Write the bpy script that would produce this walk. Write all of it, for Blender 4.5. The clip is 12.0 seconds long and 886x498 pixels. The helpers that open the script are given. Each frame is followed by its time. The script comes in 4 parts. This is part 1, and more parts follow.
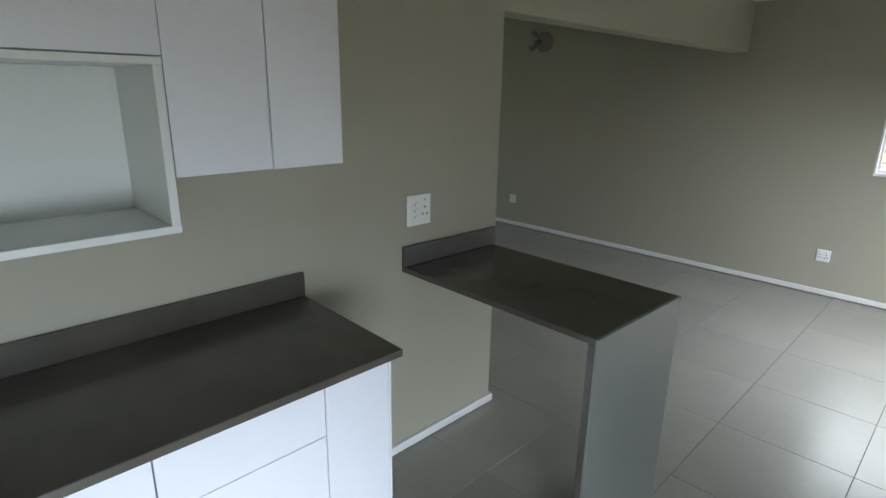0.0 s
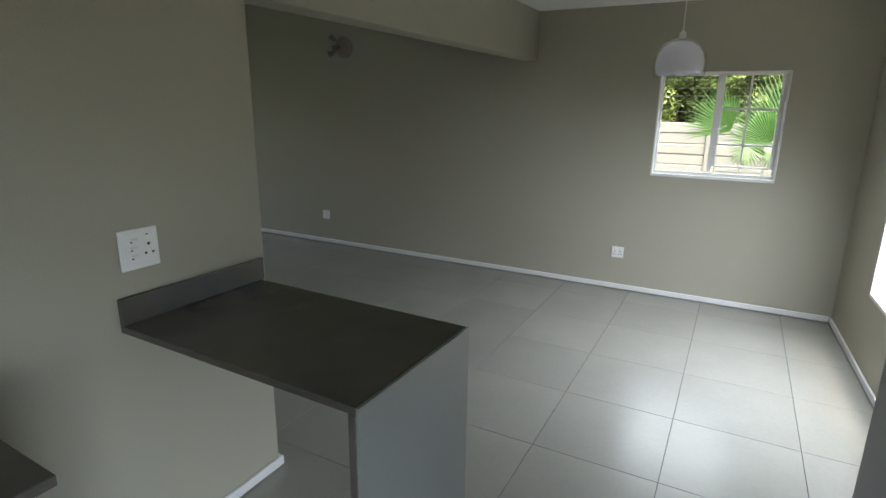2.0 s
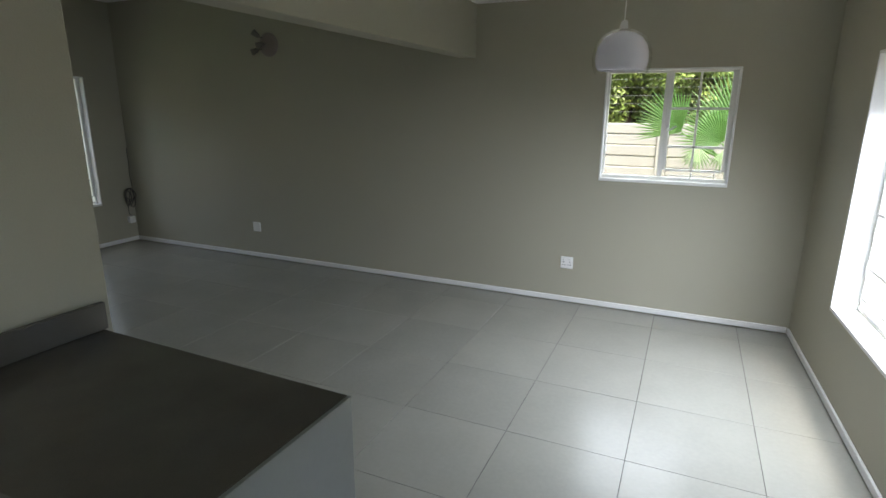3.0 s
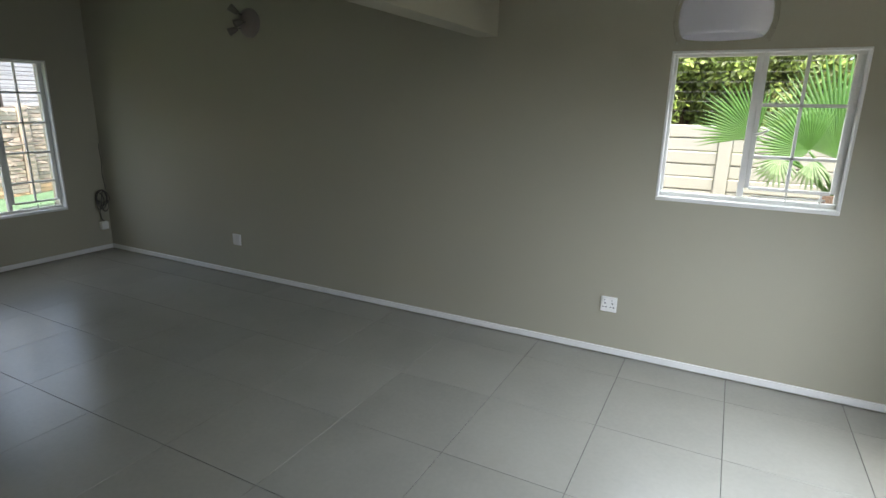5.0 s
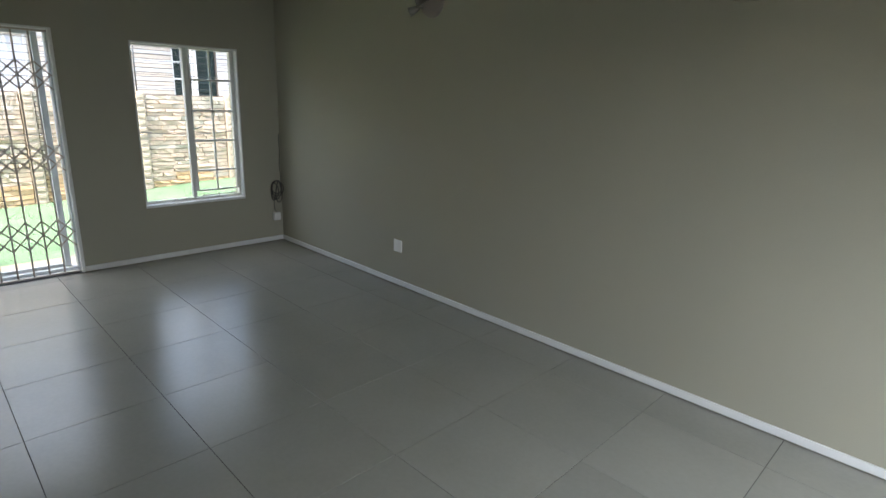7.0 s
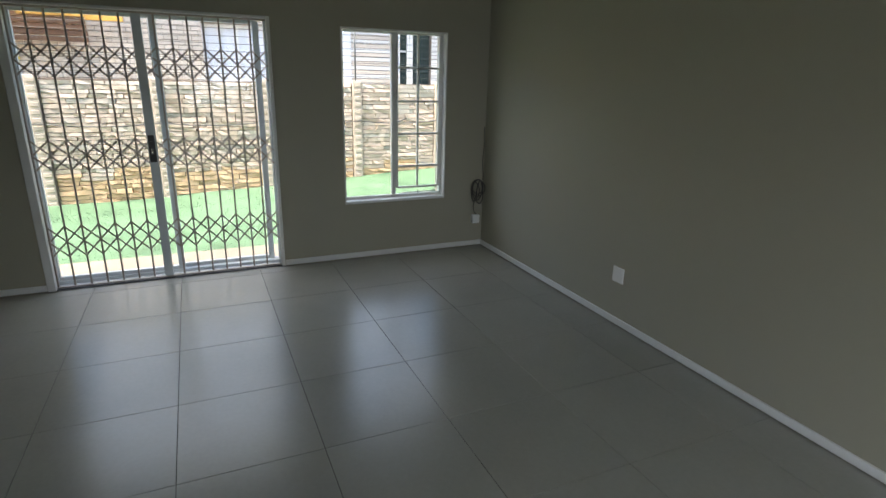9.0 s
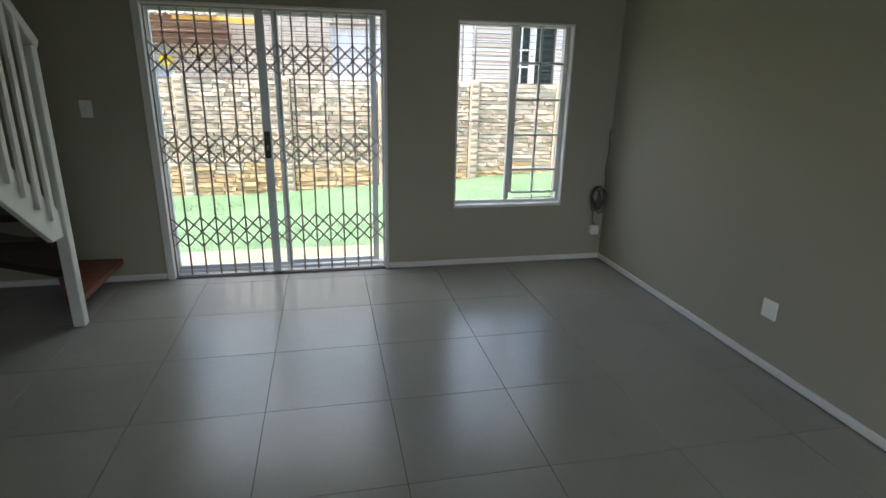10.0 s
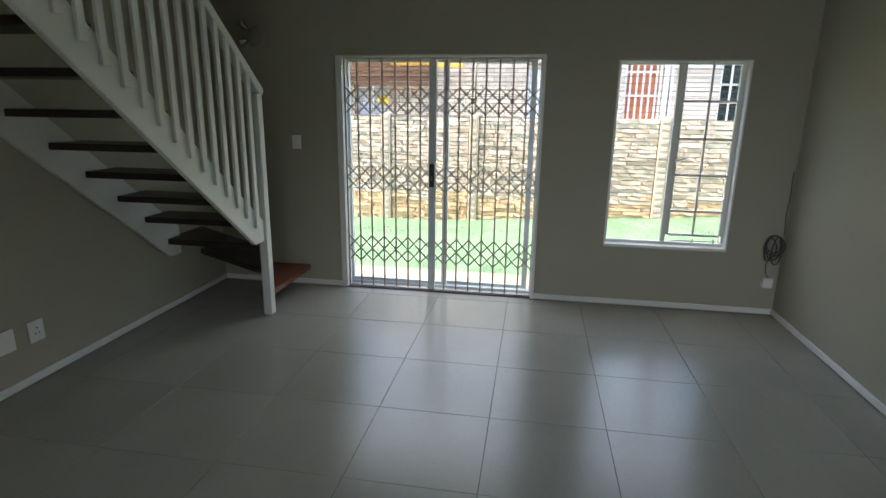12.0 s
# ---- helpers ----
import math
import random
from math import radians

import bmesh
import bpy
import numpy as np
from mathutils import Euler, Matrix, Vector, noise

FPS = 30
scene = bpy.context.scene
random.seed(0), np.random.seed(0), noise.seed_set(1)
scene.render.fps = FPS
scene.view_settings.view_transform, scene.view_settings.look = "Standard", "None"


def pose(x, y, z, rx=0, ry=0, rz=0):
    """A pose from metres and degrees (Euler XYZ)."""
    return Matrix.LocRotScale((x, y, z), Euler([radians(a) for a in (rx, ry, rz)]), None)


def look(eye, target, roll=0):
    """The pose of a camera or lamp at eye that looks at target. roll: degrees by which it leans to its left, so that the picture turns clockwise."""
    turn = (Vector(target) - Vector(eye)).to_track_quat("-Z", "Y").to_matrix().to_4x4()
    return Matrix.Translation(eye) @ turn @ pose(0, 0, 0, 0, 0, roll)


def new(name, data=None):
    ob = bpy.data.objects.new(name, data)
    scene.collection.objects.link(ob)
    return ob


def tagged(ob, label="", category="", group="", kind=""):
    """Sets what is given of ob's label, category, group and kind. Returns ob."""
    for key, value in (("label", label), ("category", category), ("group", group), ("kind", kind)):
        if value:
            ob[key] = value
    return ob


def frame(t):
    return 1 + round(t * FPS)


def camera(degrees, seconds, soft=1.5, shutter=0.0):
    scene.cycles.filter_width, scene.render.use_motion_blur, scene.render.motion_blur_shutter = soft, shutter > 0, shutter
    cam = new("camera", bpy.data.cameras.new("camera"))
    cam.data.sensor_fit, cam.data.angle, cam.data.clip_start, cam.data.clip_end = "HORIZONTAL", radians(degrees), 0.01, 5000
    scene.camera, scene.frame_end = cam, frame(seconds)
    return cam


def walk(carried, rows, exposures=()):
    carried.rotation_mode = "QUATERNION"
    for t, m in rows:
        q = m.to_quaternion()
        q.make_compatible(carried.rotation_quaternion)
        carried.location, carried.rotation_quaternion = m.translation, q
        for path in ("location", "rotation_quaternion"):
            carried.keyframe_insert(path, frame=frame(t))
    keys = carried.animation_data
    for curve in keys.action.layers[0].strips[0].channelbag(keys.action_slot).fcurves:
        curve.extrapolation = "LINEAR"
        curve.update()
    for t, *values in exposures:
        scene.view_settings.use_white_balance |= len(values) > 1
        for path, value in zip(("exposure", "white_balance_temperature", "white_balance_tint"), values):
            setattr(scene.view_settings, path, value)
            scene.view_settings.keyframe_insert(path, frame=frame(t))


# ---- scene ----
cam = camera(78.1, 12.0)
PATH = [
    (0, (1.754, -2.071, 1.695), (0.391, -0.719, 1.135), 0.9),
    (0.5, (1.761, -2.004, 1.684), (0.481, -0.565, 1.143), 0.8),
    (1, (1.74, -1.904, 1.663), (0.566, -0.373, 1.138), 0.9),
    (1.5, (1.722, -1.741, 1.677), (0.657, -0.131, 1.154), 0.9),
    (2, (1.717, -1.558, 1.661), (0.807, 0.147, 1.147), 0.7),
    (2.5, (1.71, -1.305, 1.652), (0.903, 0.455, 1.151), 0.5),
    (2.7, (1.726, -1.212, 1.658), (0.936, 0.553, 1.153), 0.3),
    (4.5, (1.533, -0.26, 1.614), (0.718, 1.495, 1.107), 1.0),
    (5, (1.426, -0.045, 1.619), (0.54, 1.674, 1.107), 1.1),
    (5.5, (1.297, 0.149, 1.57), (0.304, 1.811, 1.071), 1.3),
    (6, (1.173, 0.331, 1.568), (0.059, 1.913, 1.061), 1.6),
    (6.5, (1.036, 0.479, 1.558), (-0.203, 1.961, 1.041), 1.7),
    (7, (0.833, 0.597, 1.584), (-0.524, 1.965, 1.047), 2.1),
    (9, (0.058, 1.009, 1.589), (-1.679, 1.797, 0.987), 1.4),
    (9.5, (-0.127, 1.094, 1.542), (-1.943, 1.681, 0.945), 1.1),
    (10, (-0.244, 1.135, 1.55), (-2.107, 1.539, 0.944), 1.2),
    (10.5, (-0.266, 1.252, 1.539), (-2.163, 1.459, 0.938), 0.9),
    (11, (-0.198, 1.302, 1.556), (-2.106, 1.355, 0.957), 0.9),
    (11.5, (-0.09, 1.43, 1.545), (-2.01, 1.318, 0.996), 0.8),
    (12, (-0.035, 1.559, 1.583), (-1.945, 1.246, 1.082), 0.8),
]
EXPOSURES = [(0.0, 2.43), (1.5, 2.37), (2.5, 2.32), (4.5, 2.34), (5.5, 2.47), (7.0, 2.80), (9.0, 2.50), (10.0, 2.60), (12.0, 2.80)]
walk(cam, [(t, look(e, g, r)) for t, e, g, r in PATH], EXPOSURES)

# ---- plan, in metres ----
N_Y, W_X, E_X, S_Y, K_Y = 3.508, -4.55, 2.535, -1.24, -3.80   # inner faces of the walls
CEIL = 2.475
CEIL_L = 2.78                                                # living room ceiling
SKEW = 0.045                                                 # the east wall runs a little out of square
WALL = 0.22
TILE, TX, TY = 0.60, -3.813, 0.197                           # floor tile and one joint crossing
DOOR = (-0.05, 1.590, 0.0, 1.985)                            # sliding door: y0, y1, z0, z1
WWIN = (2.155, 3.095, 0.503, 1.948)
NWIN = (1.058, 1.988, 1.081, 1.934)
EWIN = (0.90, 2.660, 0.500, 1.948)
KWIN = (-3.10, -1.75, 0.15, 2.10)                            # glazed kitchen opening behind the walker

# ---- world, sun, window light ----
world = bpy.data.worlds.new("sky")
scene.world = world
world.use_nodes = True
wn = world.node_tree.nodes
sky = wn.new("ShaderNodeTexSky")
sky.sky_type = "NISHITA"
sky.sun_disc = False
sky.sun_elevation = radians(66.5)
sky.sun_rotation = radians(163)
sky.air_density, sky.dust_density = 1.0, 3.0
wn["Background"].inputs["Strength"].default_value = 0.13
world.node_tree.links.new(sky.outputs["Color"], wn["Background"].inputs["Color"])

sun = bpy.data.lights.new("sun", "SUN")
sun.energy, sun.angle, sun.color = 2.6, radians(25), (1.0, 0.92, 0.82)
new("sun", sun).matrix_world = look((1.5, -5, 12), (0, 0, 0))


def window_light(name, eye, target, width, height, watts, color=(0.93, 0.97, 1.0), spread=120):
    """The sky's light that comes in through one opening."""
    lamp = bpy.data.lights.new(name, "AREA")
    lamp.shape, lamp.size, lamp.size_y, lamp.energy, lamp.color = "RECTANGLE", width, height, watts, color
    lamp.spread = radians(spread)
    new(name, lamp).matrix_world = look(eye, target)


window_light("door_skylight", (W_X - 0.20, 0.77, 1.0), (W_X + 1, 0.60, -0.5), 1.5, 1.8, 1.15, (1.0, 0.97, 0.90))
window_light("west_window_skylight", (W_X - 0.20, 2.6, 1.22), (W_X + 1, 2.6, -0.2), 0.85, 1.35, 0.35, (1.0, 0.97, 0.90))
window_light("north_window_skylight", (1.5, N_Y + 0.20, 1.5), (1.5, N_Y - 1, 0.0), 0.85, 0.8, 1.5)
window_light("east_window_skylight", (E_X + 0.33, 1.8, 1.25), (E_X - 0.7, 2.30, -0.22), 1.6, 1.3, 13.5, (0.81, 0.875, 1.0), spread=130)
window_light("kitchen_skylight", (E_X + 0.62, -2.45, 0.75), (E_X - 0.5, -2.3, 0.0), 1.2, 1.1, 11.2, (0.74, 0.85, 1.0), spread=106)


# ---- materials ----
def material(name, color, rough=0.5, metal=0.0, vary=0.08, big=1.5, fine=60.0, bump=0.05, rough_vary=0.08, spec=0.5, coat=0.0,
             per_object=0.0, per_island=0.0):
    """A surface with two scales of colour change, fine relief and uneven gloss."""
    m = bpy.data.materials.new(name)
    m.use_nodes = True
    nt = m.node_tree
    n, link = nt.nodes, nt.links.new
    bsdf = n["Principled BSDF"]
    geo = n.new("ShaderNodeNewGeometry")
    a, b = n.new("ShaderNodeTexNoise"), n.new("ShaderNodeTexNoise")
    a.inputs["Scale"].default_value, a.inputs["Detail"].default_value = big, 4
    b.inputs["Scale"].default_value, b.inputs["Detail"].default_value = fine, 3
    shift_in = n.new("ShaderNodeVectorMath")
    shift_in.operation = "ADD"
    shift_in.inputs[1].default_value = (3.137, 5.411, 7.373)
    link(geo.outputs["Position"], shift_in.inputs[0])
    for t in (a, b):
        link(shift_in.outputs[0], t.inputs["Vector"])
    mix = n.new("ShaderNodeMath")
    mix.operation = "MULTIPLY_ADD"
    link(a.outputs["Fac"], mix.inputs[0])
    mix.inputs[1].default_value = 0.65
    half = n.new("ShaderNodeMath")
    half.operation = "MULTIPLY"
    link(b.outputs["Fac"], half.inputs[0])
    half.inputs[1].default_value = 0.35
    link(half.outputs[0], mix.inputs[2])
    total = mix.outputs[0]
    for amount, node, socket in ((per_object, "ShaderNodeObjectInfo", "Random"), (per_island, "ShaderNodeNewGeometry", "Random Per Island")):
        if amount:
            info = n.new(node)
            add = n.new("ShaderNodeMath")
            add.operation = "MULTIPLY_ADD"
            link(info.outputs[socket], add.inputs[0])
            add.inputs[1].default_value = amount
            link(total, add.inputs[2])
            shift = n.new("ShaderNodeMath")
            shift.operation = "SUBTRACT"
            link(add.outputs[0], shift.inputs[0])
            shift.inputs[1].default_value = amount / 2
            total = shift.outputs[0]
    ramp = n.new("ShaderNodeValToRGB")
    c = np.array(color)
    ramp.color_ramp.elements[0].position, ramp.color_ramp.elements[1].position = 0.25, 0.75
    ramp.color_ramp.elements[0].color = (*np.clip(c * (1 - vary), 0, 1), 1)
    ramp.color_ramp.elements[1].color = (*np.clip(c * (1 + vary), 0, 1), 1)
    link(total, ramp.inputs["Fac"])
    link(ramp.outputs["Color"], bsdf.inputs["Base Color"])
    r = n.new("ShaderNodeMapRange")
    link(a.outputs["Fac"], r.inputs["Value"])
    r.inputs["To Min"].default_value, r.inputs["To Max"].default_value = max(0.02, rough - rough_vary), min(1, rough + rough_vary)
    link(r.outputs["Result"], bsdf.inputs["Roughness"])
    if bump:
        bp = n.new("ShaderNodeBump")
        bp.inputs["Strength"].default_value, bp.inputs["Distance"].default_value = bump, 0.01
        link(b.outputs["Fac"], bp.inputs["Height"])
        link(bp.outputs["Normal"], bsdf.inputs["Normal"])
    bsdf.inputs["Metallic"].default_value = metal
    bsdf.inputs["Specular IOR Level"].default_value = spec
    bsdf.inputs["Coat Weight"].default_value = coat
    bsdf.inputs["Coat Roughness"].default_value = 0.08
    return m


def pane_material(name, rim=0.45):
    """Thin glass: clear, with a faint gloss at a slant."""
    m = bpy.data.materials.new(name)
    m.use_nodes = True
    n, link = m.node_tree.nodes, m.node_tree.links.new
    clear, gloss, mix, facing, power, scale = (n.new(k) for k in ("ShaderNodeBsdfTransparent", "ShaderNodeBsdfGlossy", "ShaderNodeMixShader",
                                                                  "ShaderNodeLayerWeight", "ShaderNodeMath", "ShaderNodeMath"))
    clear.inputs["Color"].default_value = (0.985, 0.99, 0.985, 1)
    gloss.inputs["Roughness"].default_value = 0.02
    power.operation, scale.operation = "POWER", "MULTIPLY_ADD"
    link(facing.outputs["Facing"], power.inputs[0])
    power.inputs[1].default_value = 4.0
    link(power.outputs[0], scale.inputs[0])
    scale.inputs[1].default_value, scale.inputs[2].default_value = rim, 0.02
    link(scale.outputs[0], mix.inputs[0])
    link(clear.outputs[0], mix.inputs[1])
    link(gloss.outputs[0], mix.inputs[2])
    link(mix.outputs[0], n["Material Output"].inputs["Surface"])
    return m


def leaf_material(name, color, glow):
    """A leaf: grainy green skin that lets some daylight through."""
    m = material(name, color, 0.42, vary=0.30, big=3, fine=20, bump=0.0, per_island=0.35)
    n, link = m.node_tree.nodes, m.node_tree.links.new
    through_light, mix = n.new("ShaderNodeBsdfTranslucent"), n.new("ShaderNodeMixShader")
    through_light.inputs["Color"].default_value = (*glow, 1)
    mix.inputs[0].default_value = 0.4
    link(n["Principled BSDF"].outputs[0], mix.inputs[1])
    link(through_light.outputs[0], mix.inputs[2])
    link(mix.outputs[0], n["Material Output"].inputs["Surface"])
    return m


def opal_material(name, color):
    """Milky glass: light passes into it from behind."""
    m = bpy.data.materials.new(name)
    m.use_nodes = True
    n, link = m.node_tree.nodes, m.node_tree.links.new
    bsdf = n["Principled BSDF"]
    bsdf.inputs["Base Color"].default_value = (*color, 1)
    bsdf.inputs["Roughness"].default_value = 0.14
    through_light, mix = n.new("ShaderNodeBsdfTranslucent"), n.new("ShaderNodeMixShader")
    through_light.inputs["Color"].default_value = (*color, 1)
    mix.inputs[0].default_value = 0.5
    link(bsdf.outputs[0], mix.inputs[1])
    link(through_light.outputs[0], mix.inputs[2])
    link(mix.outputs[0], n["Material Output"].inputs["Surface"])
    return m


M_WALL = material("wall_paint", (0.372, 0.355, 0.278), 0.55, vary=0.035, big=0.9, fine=160, bump=0.10, rough_vary=0.06, spec=0.3)
M_CEIL = material("ceiling_paint", (0.78, 0.78, 0.75), 0.8, vary=0.03, big=1.2, fine=120, bump=0.06)
M_TRIM = material("white_trim_paint", (0.74, 0.74, 0.72), 0.4, vary=0.04, big=4, fine=90, bump=0.03)
M_TILE = material("porcelain_tile", (0.288, 0.282, 0.246), 0.256, vary=0.085, big=2.4, fine=45, bump=0.010, rough_vary=0.012, spec=0.55, per_object=0.25)
M_GROUT = material("grout", (0.045, 0.042, 0.038), 0.9, vary=0.2, big=8, fine=200, bump=0.1)
M_STONE = material("quartz_top", (0.084, 0.077, 0.063), 0.20, vary=0.22, big=5, fine=420, bump=0.004, rough_vary=0.04, spec=0.55)
# quartz again, lightened: the window and floor reflection is put into the colour
M_STONE_SHEEN = material("quartz_end_sheen", (0.20, 0.215, 0.19), 0.20, rough_vary=0.03, vary=0.04, big=2, fine=70, bump=0.01)
M_WHITE = material("white_gloss_board", (0.78, 0.79, 0.82), 0.12, vary=0.02, big=2, fine=40, bump=0.006, rough_vary=0.04, coat=0.3)
M_NICHE = material("white_melamine", (0.72, 0.74, 0.70), 0.4, vary=0.03, big=2, fine=60, bump=0.01)
# cupboard board, darkened because the shade it stands in is painted into it
M_SHADED_BOARD = material("shaded_grey_board", (0.12, 0.125, 0.12), 0.40, rough_vary=0.05, vary=0.05, big=2, fine=70, bump=0.01)
M_GAP = material("dark_gap", (0.03, 0.03, 0.03), 0.8)
M_PLASTIC = material("white_plastic", (0.80, 0.80, 0.77), 0.4, vary=0.03, big=8, fine=90, bump=0.01)
M_HOLE = material("black_hole", (0.015, 0.015, 0.015), 0.6)
M_STEEL = material("painted_steel", (0.76, 0.76, 0.72), 0.4, vary=0.07, big=6, fine=110, bump=0.03)
M_ALU = material("door_aluminium", (0.60, 0.64, 0.66), 0.42, metal=0.12, vary=0.05, big=5, fine=120, bump=0.02)
M_GATE = material("gate_steel", (0.37, 0.325, 0.285), 0.42, metal=0.35, vary=0.18, big=7, fine=140, bump=0.04)
M_CHROME = material("brushed_chrome", (0.55, 0.54, 0.52), 0.22, metal=1.0, vary=0.06, big=9, fine=150, bump=0.01)
M_NICKEL = material("dull_nickel", (0.20, 0.185, 0.17), 0.42, metal=0.8, vary=0.08, big=9, fine=150, bump=0.01, rough_vary=0.05)
M_ROSE = material("taupe_metal", (0.24, 0.205, 0.19), 0.45, vary=0.08, big=9, fine=150, bump=0.01, rough_vary=0.05)
M_BLACK = material("black_plastic", (0.02, 0.02, 0.02), 0.4, vary=0.1)
M_CABLE = material("grey_cable", (0.075, 0.070, 0.064), 0.5, vary=0.15)
M_STAIR = material("white_stair_paint", (0.66, 0.67, 0.63), 0.4, vary=0.05, big=3, fine=80, bump=0.03)
M_TREAD = material("dark_stained_wood", (0.024, 0.013, 0.010), 0.36, rough_vary=0.05, vary=0.35, big=3, fine=35, bump=0.06)
M_TREAD_RED = material("worn_red_wood", (0.15, 0.048, 0.027), 0.40, rough_vary=0.05, vary=0.35, big=5, fine=45, bump=0.08)
M_PANE = pane_material("window_glass")
M_SHADE = pane_material("shade_glass", 0.8)
M_OPAL = opal_material("opal_white", (0.90, 0.89, 0.94))
M_BULB = material("bulb_glass", (0.85, 0.80, 0.68), 0.2, vary=0.03, bump=0.0)
M_LAWN = material("artificial_lawn", (0.092, 0.158, 0.088), 0.85, vary=0.45, big=2.6, fine=60, bump=0.5, spec=0.2)
M_BLADE = material("lawn_blades", (0.105, 0.180, 0.100), 0.7, vary=0.4, big=1.5, fine=30, bump=0.0, per_island=0.5, spec=0.2)
M_PAVING = material("sandy_paving", (0.24, 0.20, 0.15), 0.9, vary=0.2, big=2.5, fine=60, bump=0.2)
M_SOIL = material("pale_earth", (0.34, 0.29, 0.22), 0.95, vary=0.25, big=1.0, fine=30, bump=0.3)
M_FENCESTONE = material("weathered_stone", (0.50, 0.395, 0.31), 0.9, vary=0.20, big=2.6, fine=38, bump=0.5, per_object=0.22, per_island=0.22)
M_STONEGREY = material("lichen_grey_stone", (0.40, 0.35, 0.29), 0.95, vary=0.24, big=3, fine=38, bump=0.5, per_object=0.35, per_island=0.35)
M_STONETAN = material("orange_tan_stone", (0.50, 0.34, 0.20), 0.9, vary=0.24, big=3, fine=38, bump=0.5, per_object=0.35, per_island=0.35)
M_FENCEPOST = material("stone_post", (0.47, 0.385, 0.305), 0.9, vary=0.22, big=4, fine=50, bump=0.4, per_object=0.2)
M_MORTAR = material("shadowed_mortar", (0.15, 0.115, 0.088), 0.95, vary=0.25, big=5, fine=60, bump=0.3)
M_PRECAST = material("cream_precast", (0.33, 0.33, 0.29), 0.8, vary=0.09, big=2.5, fine=60, bump=0.15, per_object=0.1)
M_HOUSE = material("pale_face_brick", (0.58, 0.51, 0.42), 0.9, vary=0.14, big=2, fine=40, bump=0.2, per_object=0.3, per_island=0.4)
M_HOUSEWHITE = material("whitewashed_brick", (0.66, 0.65, 0.61), 0.85, vary=0.10, big=2, fine=40, bump=0.2, per_island=0.3)
M_HOUSEMORTAR = material("pale_mortar", (0.22, 0.19, 0.16), 0.95, vary=0.15, big=5, fine=60, bump=0.2)
M_ROOF = material("corrugated_roof", (0.62, 0.60, 0.58), 0.5, vary=0.12, big=3, fine=40, bump=0.05)
M_TIMBER = material("brown_timber", (0.17, 0.085, 0.042), 0.7, vary=0.3, big=4, fine=50, bump=0.15, per_object=0.3)
M_YELLOW = material("yellow_timber", (0.62, 0.36, 0.07), 0.6, vary=0.12, big=4, fine=40, bump=0.05)
M_SIGN = material("yellow_sign", (0.80, 0.60, 0.02), 0.45, vary=0.04)
M_ORANGE = material("orange_curtain", (0.62, 0.22, 0.11), 0.8, vary=0.15, big=6, fine=50, bump=0.1)
M_DARKGLASS = material("dark_window", (0.03, 0.045, 0.045), 0.12, vary=0.15, big=2, fine=20, bump=0.0)
M_CURTAIN = material("white_curtain", (0.74, 0.76, 0.78), 0.8, vary=0.08, big=3, fine=30, bump=0.1)
M_BLUEPANE = material("pale_blue_blind", (0.55, 0.62, 0.70), 0.5, vary=0.08, big=3, fine=30, bump=0.05)
M_LEAF = material("hedge_leaf", (0.17, 0.225, 0.045), 0.5, vary=0.55, big=1.6, fine=14, bump=0.0, per_island=0.7)
M_PALM = leaf_material("palm_leaf", (0.088, 0.200, 0.048), (0.19, 0.37, 0.06))
M_PALMDRY = material("dry_palm_leaf", (0.20, 0.29, 0.14), 0.6, vary=0.3, big=3, fine=20, bump=0.0, per_island=0.4)
M_BARK = material("bark", (0.085, 0.055, 0.035), 0.9, vary=0.35, big=5, fine=40, bump=0.5)
M_WIRE = material("fence_wire", (0.10, 0.10, 0.095), 0.5, metal=0.6, vary=0.1)
M_GARDENWALL = material("white_garden_wall", (0.72, 0.70, 0.64), 0.8, vary=0.08, big=2, fine=50, bump=0.15)


# ---- mesh helpers ----
def box(bm, x0, x1, y0, y1, z0, z1, bevel=0.0, segments=1):
    """One block, its edges rounded by bevel."""
    made = bmesh.ops.create_cube(bm, size=1)["verts"]
    for v in made:
        v.co = Vector(((x0 + x1) / 2 + v.co.x * (x1 - x0), (y0 + y1) / 2 + v.co.y * (y1 - y0), (z0 + z1) / 2 + v.co.z * (z1 - z0)))
    if bevel:
        edges = list({e for v in made for e in v.link_edges})
        bmesh.ops.bevel(bm, geom=edges, offset=bevel, segments=segments, affect="EDGES", profile=0.5, clamp_overlap=True)
    return bm


def block(*args, **kw):
    return box(bmesh.new(), *args, **kw)


def tube(bm, points, radius, sides=8):
    """A round bar along a line of points."""
    rings = []
    pts = [Vector(p) for p in points]
    for i, p in enumerate(pts):
        way = (pts[min(i + 1, len(pts) - 1)] - pts[max(i - 1, 0)]).normalized()
        side = way.cross(Vector((0, 0, 1)) if abs(way.z) < 0.9 else Vector((1, 0, 0))).normalized()
        up = side.cross(way)
        r = radius[i] if isinstance(radius, (list, tuple)) else radius
        rings.append([bm.verts.new(p + r * (math.cos(a) * side + math.sin(a) * up)) for a in (2 * math.pi * k / sides for k in range(sides))])
    for r0, r1 in zip(rings, rings[1:]):
        for k in range(sides):
            bm.faces.new((r0[k], r0[(k + 1) % sides], r1[(k + 1) % sides], r1[k])).smooth = True
    bm.faces.new(rings[0][::-1])
    bm.faces.new(rings[-1])
    return bm


def lathe(bm, profile, sides=32, m=Matrix()):
    """A turned shape about z from (radius, height) pairs."""
    rings = [[bm.verts.new(m @ Vector((r * math.cos(2 * math.pi * k / sides), r * math.sin(2 * math.pi * k / sides), z))) for k in range(sides)] for r, z in profile]
    for r0, r1 in zip(rings, rings[1:]):
        for k in range(sides):
            bm.faces.new((r0[k], r0[(k + 1) % sides], r1[(k + 1) % sides], r1[k])).smooth = True
    return bm


